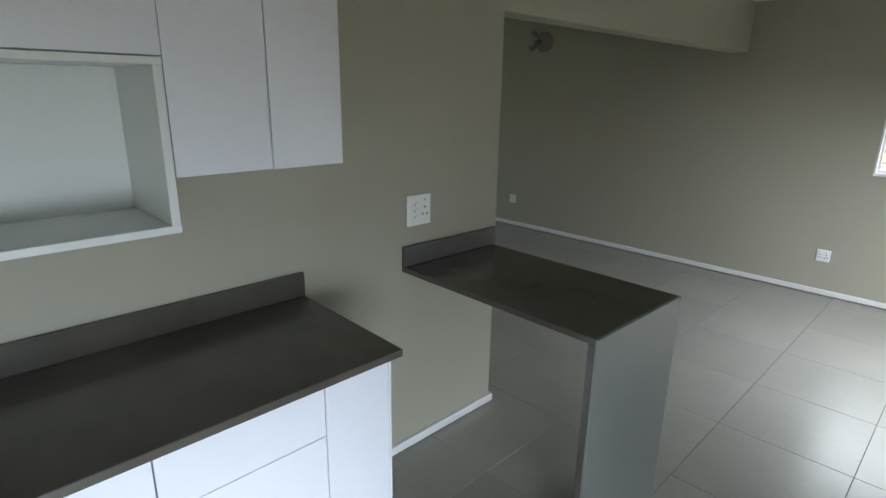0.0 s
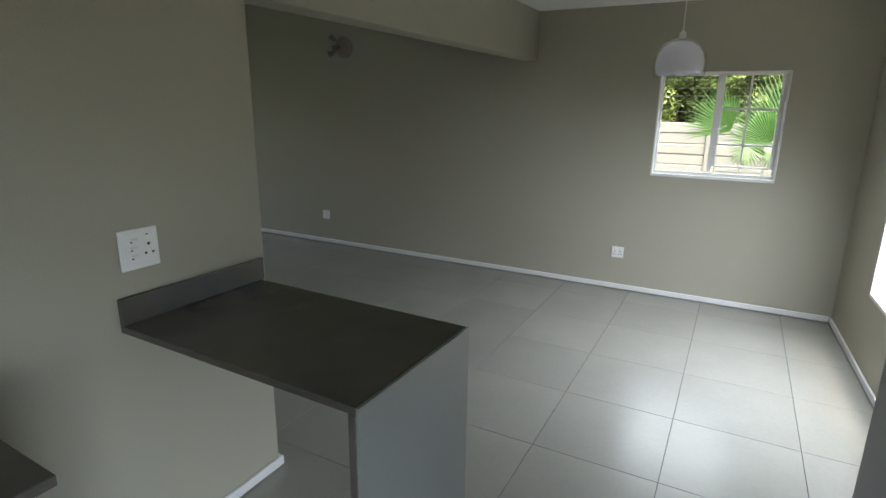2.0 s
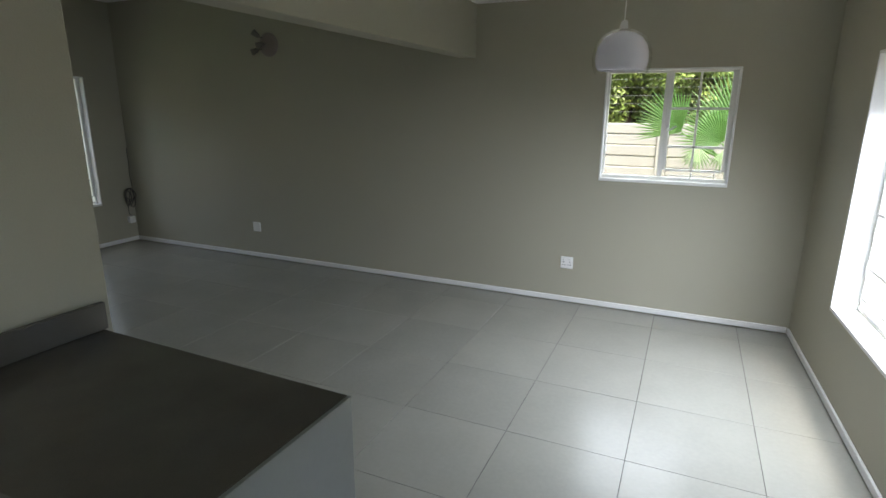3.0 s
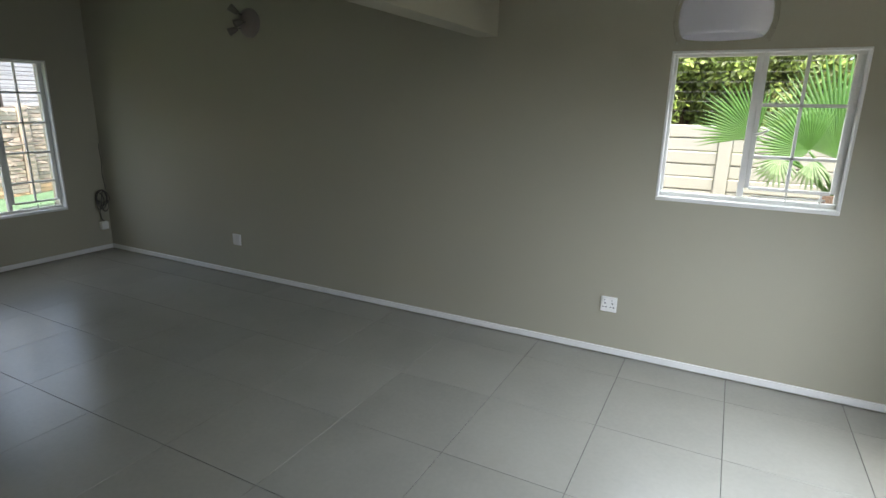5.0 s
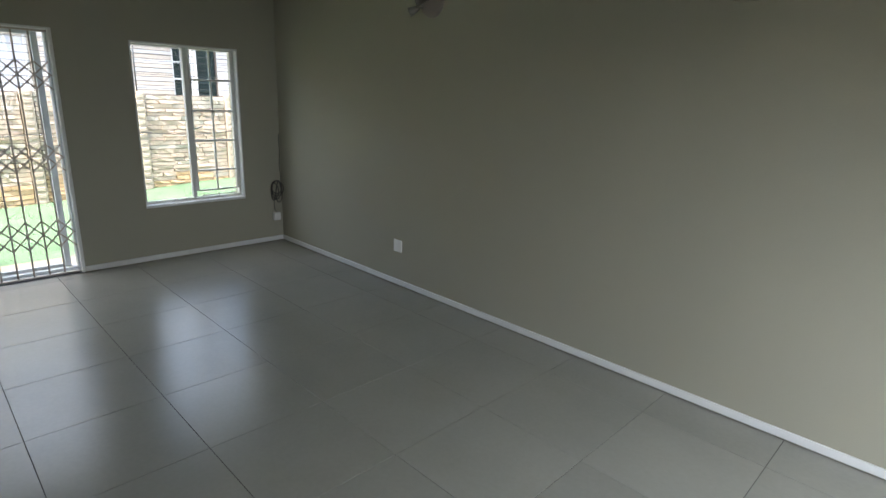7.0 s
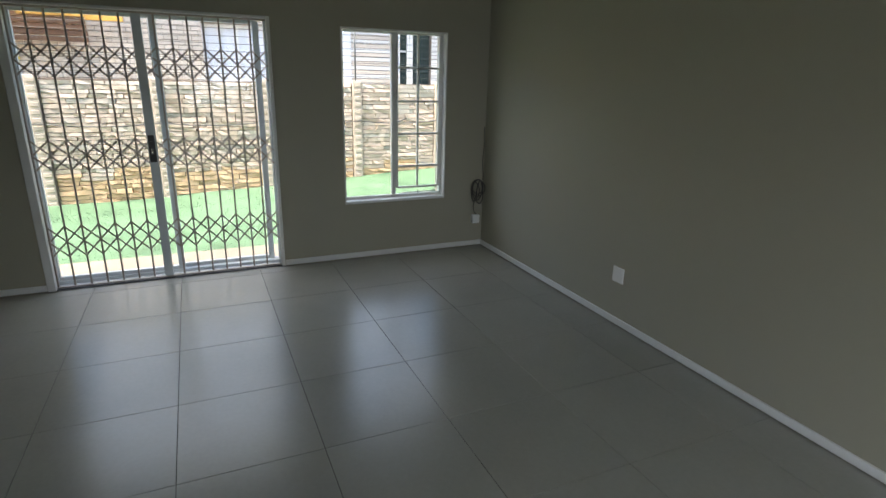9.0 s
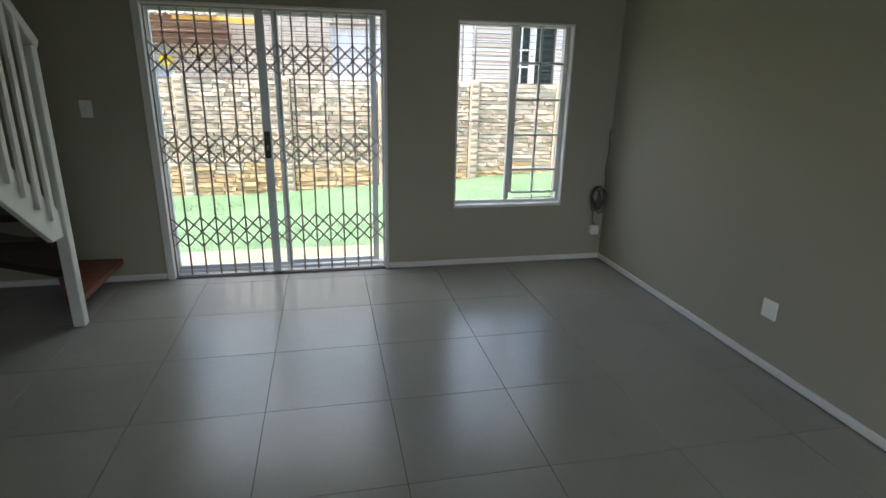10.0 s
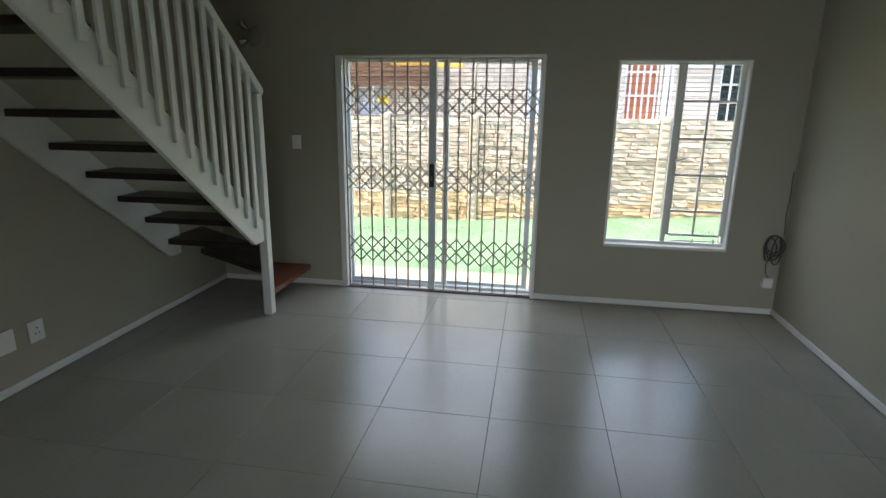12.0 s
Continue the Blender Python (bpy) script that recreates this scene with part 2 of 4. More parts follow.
def mesh_of(name, bm, mat, smooth=False):
    bmesh.ops.recalc_face_normals(bm, faces=bm.faces)
    me = bpy.data.meshes.new(name)
    bm.to_mesh(me)
    bm.free()
    me.materials.append(mat)
    return me


def part(name, bm, mat, parent, label=""):
    ob = new(name, mesh_of(name, bm, mat))
    ob.parent = parent
    if parent is not None:
        ob.matrix_parent_inverse = parent.matrix_basis.inverted()
    return tagged(ob, label) if label else ob


def piece(name, me, parent, at=(0, 0, 0)):
    """One of many alike pieces that share a mesh."""
    ob = new(name, me)
    ob.parent = parent
    ob.matrix_parent_inverse = parent.matrix_basis.inverted()
    ob.location = at
    return ob


def thing(name, at, label, category, group="", kind=""):
    ob = new(name)
    ob.empty_display_size = 0.05
    ob.location = at
    ob.matrix_basis = Matrix.Translation(at)
    return tagged(ob, label, category, group, kind)


def structure(name, bm, mat, label, category):
    return tagged(new(name, mesh_of(name, bm, mat)), label, category, "", "structure")


def slab_with_openings(axis, p0, p1, u0, u1, z0, z1, openings=()):
    """A wall from p0 to p1 through its thickness, u0 to u1 along, with openings (u0, u1, z0, z1) that go through."""
    bm = bmesh.new()
    us = sorted({u0, u1, *(o[k] for o in openings for k in (0, 1))})
    zs = sorted({z0, z1, *(o[k] for o in openings for k in (2, 3))})
    us, zs = [u for u in us if u0 <= u <= u1], [z for z in zs if z0 <= z <= z1]
    verts = {}

    def at(p, u, z):
        key = (p, u, z)
        if key not in verts:
            verts[key] = bm.verts.new((p, u, z) if axis == "x" else (u, p, z))
        return verts[key]

    def solid(i, j):
        if not (0 <= i < len(us) - 1 and 0 <= j < len(zs) - 1):
            return False
        u, z = (us[i] + us[i + 1]) / 2, (zs[j] + zs[j + 1]) / 2
        return not any(o[0] < u < o[1] and o[2] < z < o[3] for o in openings)

    for i in range(len(us) - 1):
        for j in range(len(zs) - 1):
            if not solid(i, j):
                continue
            a, b, c, d = us[i], us[i + 1], zs[j], zs[j + 1]
            for p in (p0, p1):
                bm.faces.new((at(p, a, c), at(p, b, c), at(p, b, d), at(p, a, d)))
            for di, dj, q in ((-1, 0, ((a, c), (a, d))), (1, 0, ((b, c), (b, d))), (0, -1, ((a, c), (b, c))), (0, 1, ((a, d), (b, d)))):
                if not solid(i + di, j + dj):
                    (ua, za), (ub, zb) = q
                    bm.faces.new((at(p0, ua, za), at(p0, ub, zb), at(p1, ub, zb), at(p1, ua, za)))
    return bm


# ---- the large structure ----
E_TURN = Matrix.Translation((E_X, N_Y, 0)) @ Matrix.Rotation(math.atan(SKEW), 4, "Z") @ Matrix.Translation((-E_X, -N_Y, 0))
E_FAR = E_X + SKEW * (N_Y - K_Y)
structure("wall_north", slab_with_openings("y", N_Y, N_Y + WALL, W_X, E_X, -0.3, CEIL_L + 0.05, [NWIN]), M_WALL,
          "long grey-beige painted wall with one small window", "wall")
structure("wall_west", slab_with_openings("x", W_X - WALL, W_X, S_Y - 0.15, N_Y + WALL, -0.3, CEIL_L + 0.9, [DOOR[:2] + (0.0, DOOR[3]), WWIN]), M_WALL,
          "grey-beige painted wall with a sliding door and a window", "wall")
bm = slab_with_openings("x", E_X, E_X + WALL, K_Y - 0.3, N_Y + WALL, -0.3, CEIL + 0.3, [EWIN, KWIN])
bm.transform(E_TURN)
structure("wall_east", bm, M_WALL, "grey-beige painted outer wall with a deep window", "wall")
structure("wall_south_stairs", block(W_X, -0.15, S_Y - 0.15, S_Y, -0.3, CEIL_L + 0.9), M_WALL, "grey-beige painted wall beside the staircase", "wall")
structure("wall_kitchen", block(-0.15, 0.0, K_Y - 0.15, 0.05, -0.3, CEIL_L + 0.05, bevel=0.004), M_WALL, "grey-beige painted wall behind the kitchen counter", "wall")
structure("wall_kitchen_back", block(0.0, E_FAR, K_Y - 0.15, K_Y, -0.3, CEIL + 0.05), M_WALL, "plain grey-beige painted back wall", "wall")
structure("ceiling_beam", block(-0.18, -0.03, 0.05, N_Y, 2.055, CEIL_L, bevel=0.004), M_WALL, "painted beam under the ceiling between two rooms", "beam")
structure("ceiling_dining", block(-0.03, E_FAR, K_Y, N_Y, CEIL, CEIL + 0.04), M_CEIL, "white painted flat ceiling", "ceiling")
bm = bmesh.new()
box(bm, W_X, -0.18, -0.36, N_Y, CEIL_L, CEIL_L + 0.04)
box(bm, -1.25, -0.15, S_Y, -0.36, CEIL_L, CEIL_L + 0.04)
structure("ceiling_living", bm, M_CEIL, "white painted flat ceiling with a stair opening", "ceiling")
bm = bmesh.new()
box(bm, W_X, -1.25, -0.36, -0.30, CEIL_L + 0.04, CEIL_L + 0.9)
box(bm, -1.25, -1.19, S_Y, -0.36, CEIL_L + 0.04, CEIL_L + 0.9)
structure("wall_stairwell", bm, M_WALL, "painted wall round the stair opening upstairs", "wall")
structure("ceiling_stairwell", block(W_X, -1.19, S_Y, -0.30, CEIL_L + 0.9, CEIL_L + 0.94), M_CEIL, "white ceiling above the stair opening", "ceiling")


def baseboard(x0, x1, y0, y1):
    """A skirting with a rounded top edge."""
    return structure("baseboard", block(x0, x1, y0, y1, 0.009, 0.054, bevel=0.005, segments=2), M_TRIM, "white painted skirting board along the wall", "skirting")


B = 0.016
baseboard(W_X + B, E_X - B, N_Y - B, N_Y)
baseboard(W_X, W_X + B, DOOR[1] + 0.022, N_Y)
baseboard(W_X, W_X + B, S_Y, DOOR[0] - 0.052)
baseboard(W_X + B, -0.15, S_Y, S_Y + B)
baseboard(0.0, B, -1.16, 0.05 + B)
baseboard(-0.15 - B, 0.0, 0.05, 0.05 + B)
baseboard(E_X - B, E_X, -0.37, N_Y - B).matrix_basis = E_TURN


# ---- windows and doors ----
def bar_box(axis, plane, u0, u1, z0, z1, depth, bevel=0.002):
    if axis == "x":
        return block(plane - depth / 2, plane + depth / 2, u0, u1, z0, z1, bevel=bevel)
    return block(u0, u1, plane - depth / 2, plane + depth / 2, z0, z1, bevel=bevel)


def steel_window(name, axis, plane, inner, win, split, rows, mid, casement_high, label, post=0.017):
    """A steel window: frame, mullion, a plain side and a casement with glazing bars, a white lining and sill."""
    u0, u1, z0, z1 = win
    w = thing(name, ((plane, (u0 + u1) / 2, z0) if axis == "x" else ((u0 + u1) / 2, plane, z0)), label, "window", kind="structure")
    f = 0.025
    sign = 1 if inner > plane else -1
    for a, b, c, d in ((u0, u1, z1 - f, z1), (u0, u1, z0 + 0.02, z0 + 0.02 + f), (u0, u0 + f, z0 + 0.05, z1 - f), (u1 - f, u1, z0 + 0.05, z1 - f)):
        part("window_frame", bar_box(axis, plane, a, b, c, d, 0.035), M_STEEL, w)
    part("mullion", bar_box(axis, plane, split - post, split + post, z0 + 0.05, z1 - f, 0.045), M_STEEL, w)
    s0, s1 = (split + post, u1 - f) if casement_high else (u0 + f, split - post)
    p = plane + sign * 0.012
    for a, b, c, d in ((s0, s0 + 0.024, rows[-1], z1 - f), (s1 - 0.024, s1, rows[-1], z1 - f)):
        part("casement_stile", bar_box(axis, p, a, b, c, d, 0.028), M_STEEL, w)
    for z in rows:
        part("glazing_bar", bar_box(axis, p, s0 + 0.024, s1 - 0.024, z - 0.009, z + 0.009, 0.024), M_STEEL, w)
    part("glazing_bar", bar_box(axis, p + sign * 0.002, mid - 0.008, mid + 0.008, rows[-1], z1 - f, 0.020), M_STEEL, w)
    for a, b in ((u0 + f, split - post), (split + post, u1 - f)):
        pane = part("pane", bar_box(axis, plane - sign * 0.006, a - 0.01, b + 0.01, z0 + 0.045, z1 - f + 0.005, 0.004, bevel=0), M_PANE, w)
        pane.visible_shadow = False
    lo, hi = sorted((plane + sign * 0.019, inner + sign * 0.003))

    def lining(a, b, c, d, nm):
        bm = block(lo, hi, a, b, c, d, bevel=0.003) if axis == "x" else block(a, b, lo, hi, c, d, bevel=0.003)
        part(nm, bm, M_TRIM, w)

    lining(u0 - 0.004, u1 + 0.004, z0 - 0.004, z0 + 0.020, "window_sill")
    lining(u0 - 0.004, u0 + 0.010, z0 + 0.020, z1 - 0.010, "reveal")
    lining(u1 - 0.010, u1 + 0.004, z0 + 0.020, z1 - 0.010, "reveal")
    lining(u0 - 0.004, u1 + 0.004, z1 - 0.010, z1 + 0.004, "reveal")
    # stay bar and catch
    h = s0 + 0.012
    mid_z = (z0 + z1) / 2 - 0.02
    ways = [(0.0, 0), (0.03, 0.005), (0.075, 0.03)]
    pts = [(p + sign * (0.02 + d), h + d * 0.8, mid_z + k) if axis == "x" else (h + d * 0.8, p + sign * (0.02 + d), mid_z + k) for d, k in ways]
    part("catch", tube(bmesh.new(), pts, 0.006), M_STEEL, w)
    zs = z0 + 0.062
    pts = [(p + sign * 0.03, s0 + k * (s1 - s0), zs + dz) if axis == "x" else (s0 + k * (s1 - s0), p + sign * 0.03, zs + dz) for k, dz in ((0.1, 0), (0.9, 0.004))]
    part("stay_bar", tube(bmesh.new(), pts, 0.005), M_STEEL, w)
    for k in (0.48, 0.85):
        u = s0 + k * (s1 - s0)
        q = (p + sign * 0.03, u, zs) if axis == "x" else (u, p + sign * 0.03, zs)
        part("stay_peg", tube(bmesh.new(), [(q[0], q[1], zs - 0.015), (q[0], q[1], zs + 0.03)], 0.005), M_STEEL, w)
    return w


steel_window("window_west", "x", W_X - 0.085, W_X, WWIN, 2.622, [1.655, 1.373, 1.091, 0.804, 0.610], 2.850, True, "white steel window with glazing bars onto the lawn")
steel_window("window_north", "y", N_Y + 0.075, N_Y, NWIN, 1.505, [1.648, 1.363, 1.183], 1.732, True, "small white steel window with glazing bars")
w = steel_window("window_east", "x", E_X + 0.15, E_X, EWIN, 1.88, [1.634, 1.38, 1.088, 0.781, 0.60], 2.32, True, "wide white steel window in a deep white reveal")
w.matrix_basis = E_TURN @ w.matrix_basis
w = steel_window("window_kitchen", "x", E_X + 0.15, E_X, KWIN, -2.4, [1.6, 1.1, 0.6], -2.1, True, "tall white glazed kitchen window")
w.matrix_basis = E_TURN @ w.matrix_basis


def sliding_door():
    y0, y1, z0, z1 = DOOR
    d = thing("door_sliding", (W_X - 0.15, (y0 + y1) / 2, 0), "aluminium sliding glass door, closed, onto a garden", "door", kind="structure")
    p = W_X - 0.165
    # fixed outer frame
    for a, b, c, e in ((y0, y1, z1 - 0.018, z1), (y0, y1, 0.0, 0.03), (y0 - 0.012, y0 + 0.006, 0.03, z1 - 0.018), (y1 - 0.006, y1 + 0.012, 0.03, z1 - 0.018)):
        part("door_frame", bar_box("x", p, a, b, c, e, 0.09), M_ALU, d)
    mid = 0.80
    for a, b, q, wide in ((y0 + 0.006, mid + 0.03, p + 0.018, 0.010), (mid - 0.02, y1 - 0.045, p - 0.022, 0.04)):
        for s, t in ((a, a + wide), (b - 0.045, b)):
            part("stile", bar_box("x", q, s, t, 0.03, z1 - 0.018, 0.035), M_ALU, d)
        for s, t in ((0.03, 0.060), (z1 - 0.042, z1 - 0.018)):
            part("rail", bar_box("x", q, a + wide, b - 0.045, s, t, 0.033), M_ALU, d)
        pane = part("pane", bar_box("x", q, a + wide - 0.005, b - 0.04, 0.055, z1 - 0.038, 0.005, bevel=0), M_PANE, d)
        pane.visible_shadow = False
    # white plastered lining and inner architrave
    part("architrave", block(W_X - 0.11, W_X + 0.012, y0 - 0.050, y0 + 0.004, 0.0, z1 + 0.008, bevel=0.004), M_TRIM, d)
    part("architrave", block(W_X - 0.11, W_X + 0.010, y1 - 0.006, y1 + 0.020, 0.0, z1 + 0.008, bevel=0.004), M_TRIM, d)
    part("architrave", block(W_X - 0.11, W_X + 0.010, y0 + 0.004, y1 - 0.006, z1 - 0.012, z1 + 0.008, bevel=0.004), M_TRIM, d)
    part("threshold", block(W_X - 0.22, W_X - 0.002, y0, y1, -0.03, 0.004, bevel=0.003), M_ALU, d, "worn aluminium door track")
    part("track_strip", block(W_X - 0.014, W_X + 0.006, y0 + 0.006, y1 - 0.006, 0.0045, 0.009, bevel=0.001), M_GAP, d, "thin black strip along the track")


def trellis_gate():
    """An expanding security gate: upright bars tied by three bands of crossed slats."""
    y0, y1 = DOOR[0] + 0.010, DOOR[1] - 0.014
    x = W_X - 0.045
    g = thing("security_gate", (x, (y0 + y1) / 2, 0.0), "closed brown steel trellis security gate inside the door", "gate")
    top = DOOR[3] - 0.009
    n = 15
    gap = (y1 - y0) / n
    ys = [y0 + gap * k for k in range(n + 1)]
    me = mesh_of("bar", block(-0.005, 0.005, -0.0065, 0.0065, 0.012, top - 0.015, bevel=0.002), M_GATE)
    for y in ys:
        if abs(y - 0.711) > 0.04:
            piece("bar", me, g, (x, y, 0))
    for base, high in ((0.247, 0.231), (0.885, 0.215), (1.529, 0.214)):
        for s in (1, -1):
            def slat(a, b, za, zb, dx):
                bm = bmesh.new()
                length = math.hypot(b - a, zb - za)
                box(bm, -0.002, 0.002, -0.007, length + 0.007, -0.006, 0.006, bevel=0.001)
                bm.transform(Matrix.Translation((0, a, za)) @ Matrix.Rotation(math.atan2(zb - za, b - a), 4, "X"))
                bm.transform(Matrix.Translation((dx, 0, 0)))
                return bm
            dx = 0.008 * s
            full = mesh_of("slat", slat(0, 2 * gap, high if s > 0 else 0, 0 if s > 0 else high, dx), M_GATE)
            for k in range(n - 1):
                piece("slat", full, g, (x, ys[k], base))
            lo = mesh_of("slat", slat(0, gap, high / 2, 0 if s > 0 else high, dx), M_GATE)
            hi = mesh_of("slat", slat(0, gap, high if s > 0 else 0, high / 2, dx), M_GATE)
            piece("slat", lo, g, (x, ys[0], base))
            piece("slat", hi, g, (x, ys[n - 1], base))
    part("top_track", block(x - 0.02, x + 0.02, y0 - 0.01, y1 + 0.02, top - 0.016, top, bevel=0.003), M_GATE, g)
    part("bottom_track", block(x - 0.018, x + 0.018, y0 - 0.01, y1 + 0.02, 0.005, 0.016, bevel=0.002), M_GATE, g)
    lock = part("lock_stile", block(x - 0.016, x + 0.016, 0.680, 0.742, 0.016, top - 0.016, bevel=0.004), M_ALU, g, "pale grey locking post")
    part("lock", block(x + 0.016, x + 0.030, 0.686, 0.732, 0.925, 1.125, bevel=0.008, segments=2), M_BLACK, lock, "black lock case")
    part("keyhole_plate", block(x + 0.030, x + 0.032, 0.702, 0.716, 0.985, 1.025, bevel=0.001), M_CHROME, lock, "small bright keyhole plate")
    part("lock_knob", tube(bmesh.new(), [(x + 0.030, 0.709, 1.07), (x + 0.052, 0.709, 1.07)], 0.014, 12), M_BLACK, lock)
    part("closing_post", block(x - 0.010, x + 0.010, y1 - 0.006, y1 + 0.006, 0.016, top - 0.016, bevel=0.003), M_ALU, g)


sliding_door()
trellis_gate()


# ---- kitchen ----
def base_cabinet(y0, y1, fronts, label):
    """A floor unit with gloss fronts; fronts are (z0, z1) leaves, front edge at x = 0.59."""
    c = thing("base_cabinet", (0.3, (y0 + y1) / 2, 0), label, "cabinet", "units under the kitchen counter")
    part("body", block(0.004, 0.568, y0 + 0.001, y1 - 0.001, 0.10, 0.914, bevel=0.002), M_WHITE, c)
    part("plinth", block(0.05, 0.52, y0 + 0.001, y1 - 0.001, 0.0, 0.10, bevel=0.001), M_GAP, c)
    for a, b in fronts:
        part("drawer_front" if len(fronts) > 1 else "door", block(0.571, 0.590, y0 + 0.001, y1 - 0.001, a, b, bevel=0.001), M_WHITE, c)


base_cabinet(-1.363, -1.140, [(0.105, 0.908)], "narrow white gloss base unit with one plain door")
base_cabinet(-1.803, -1.365, [(0.758, 0.908), (0.434, 0.756), (0.105, 0.432)], "white gloss drawer unit under a dark worktop")
base_cabinet(-2.303, -1.805, [(0.105, 0.908)], "white gloss base unit with a plain door")
base_cabinet(-2.903, -2.305, [(0.105, 0.908)], "white gloss base unit with a plain door")
part("side_panel", block(0.004, 0.590, -1.139, -1.130, 0.0, 0.914, bevel=0.001), M_WHITE, bpy.data.objects["base_cabinet"], "white gloss end panel")

w = thing("kitchen_worktop", (0.3, -2.1, 0.914), "long dark brown quartz worktop with an upstand", "worktop")
bm = block(0.0, 0.606, -3.0, -1.096, 0.915, 0.940, bevel=0.003, segments=2)
for v in bm.verts:                               # its end is cut a little out of square
    v.co.y += 0.030 * (0.606 - v.co.x) if v.co.y > -1.2 else 0.0
part("slab", bm, M_STONE, w)
part("upstand", block(0.0, 0.020, -3.0, -1.078, 0.941, 1.032, bevel=0.002), M_STONE, w)

w = thing("breakfast_bar", (0.5, -0.31, 0.0), "dark quartz breakfast bar with a waterfall end, open beneath", "counter")
BAR_TURN = Matrix.Translation((0.985, -0.61, 0)) @ Matrix.Rotation(-0.024, 4, "Z") @ Matrix.Translation((-0.985, 0.61, 0))


def turned(bm, m=BAR_TURN):
    bm.transform(m)
    return bm


part("slab", turned(block(0.0, 0.973, -0.610, -0.020, 0.918, 0.942, bevel=0.003, segments=2)), M_STONE, w)
part("upstand", turned(block(0.0, 0.020, -0.610, -0.010, 0.943, 1.034, bevel=0.002)), M_STONE, w)
part("waterfall_leg", turned(block(0.948, 0.973, -0.610, -0.020, 0.0, 0.917, bevel=0.002)), M_STONE, w)
# outer face of the quartz leg, painted paler for the light it reflects
part("sheen_face", turned(block(0.974, 0.985, -0.610, -0.020, 0.0, 0.9415, bevel=0.001)), M_STONE_SHEEN, w, "quartz end face with its reflected light painted pale grey-green")


def wall_cabinet(y0, y1, z0, z1, label, niche=None):
    c = thing("wall_cabinet", (0.15, (y0 + y1) / 2, z0), label, "cabinet", "white units on the kitchen wall")
    d, t = 0.292, 0.018
    if niche is None:
        part("body", block(0.002, d, y0 + 0.001, y1 - 0.001, z0, z1, bevel=0.001), M_WHITE, c)
        part("door", block(d + 0.003, d + 0.021, y0 + 0.0006, y1 - 0.0006, z0 - 0.001, z1, bevel=0.001), M_WHITE, c)
    else:
        x1 = d + 0.021
        part("side_panel", block(0.002, x1, y1 - t - 0.006, y1 - 0.002, z0 + 0.020, niche - 0.020, bevel=0.001), M_NICHE, c)
        part("side_panel", block(0.002, x1, y0 + 0.002, y0 + t + 0.006, z0 + 0.020, niche - 0.020, bevel=0.001), M_NICHE, c)
        part("bottom_panel", block(0.002, x1, y0 + 0.001, y1 - 0.001, z0, z0 + 0.020, bevel=0.001), M_NICHE, c)
        part("top_panel", block(0.002, x1, y0 + 0.001, y1 - 0.001, niche - 0.020, niche - 0.002, bevel=0.001), M_NICHE, c)
        part("back_panel", block(0.002, 0.012, y0 + t + 0.007, y1 - t - 0.007, z0 + 0.021, niche - 0.021), M_NICHE, c)
        part("body", block(0.002, d, y0 + 0.002, y1 - 0.002, niche, z1, bevel=0.001), M_WHITE, c)
        part("door", block(d + 0.003, x1, y0 + 0.0006, y1 - 0.0002, niche + 0.001, z1, bevel=0.001), M_WHITE, c, "white gloss flap door")


wall_cabinet(-1.321, -1.087, 1.471, 2.25, "narrow white gloss wall cabinet with one door")
wall_cabinet(-1.5875, -1.324, 1.473, 2.25, "white gloss wall cabinet with one door")
wall_cabinet(-2.190, -1.588, 1.331, 2.25, "white wall cabinet with an open niche below its flap", niche=1.762)


def tall_cupboard():
    c = thing("tall_cupboard", (2.28, -0.7, 0), "tall grey kitchen cupboard against the wall, its shade painted dark", "cupboard")
    part("body", block(2.022, 2.70, -1.0, -0.372, 0.0, 2.2, bevel=0.002), M_SHADED_BOARD, c)
    part("door", block(2.000, 2.019, -0.998, -0.374, 0.08, 2.198, bevel=0.002), M_SHADED_BOARD, c)


tall_cupboard()


# ---- switches and sockets ----
def on_wall(axis, plane, sign, u, z):
    """A pose whose x runs along the wall, y up it and z out of it."""
    if axis == "x":
        return Matrix(((0, 0, sign, plane), (sign, 0, 0, u), (0, 1, 0, z), (0, 0, 0, 1)))
    return Matrix(((-sign, 0, 0, u), (0, 0, sign, plane), (0, 1, 0, z), (0, 0, 0, 1)))


def wall_plate(name, m, w, h, rockers, holes, label, category):
    c = thing(name, m.translation, label, category)

    def put(nm, bm, mat, lab=""):
        bm.transform(m)
        part(nm, bm, mat, c, lab)

    put("plate", block(-w / 2, w / 2, -h / 2, h / 2, 0.0, 0.011, bevel=0.004, segments=2), M_PLASTIC)
    put("rim", block(-w / 2 + 0.010, w / 2 - 0.010, -h / 2 + 0.010, h / 2 - 0.010, 0.011, 0.013, bevel=0.0008), M_PLASTIC)
    for x, y, a, b in rockers:
        bm = block(x - a / 2, x + a / 2, y - b / 2, y + b / 2, 0.013, 0.018, bevel=0.0015)
        put("rocker", bm, M_PLASTIC)
        put("rocker_mark", block(x - a / 2 + 0.003, x - a / 2 + 0.010, y - 0.002, y + 0.002, 0.018, 0.0186), M_HOLE)
    for x, y, r in holes:
        bm = tube(bmesh.new(), [(x, y, 0.0125), (x, y, 0.0138)], r, 12)
        put("socket_hole", bm, M_HOLE)
    return c


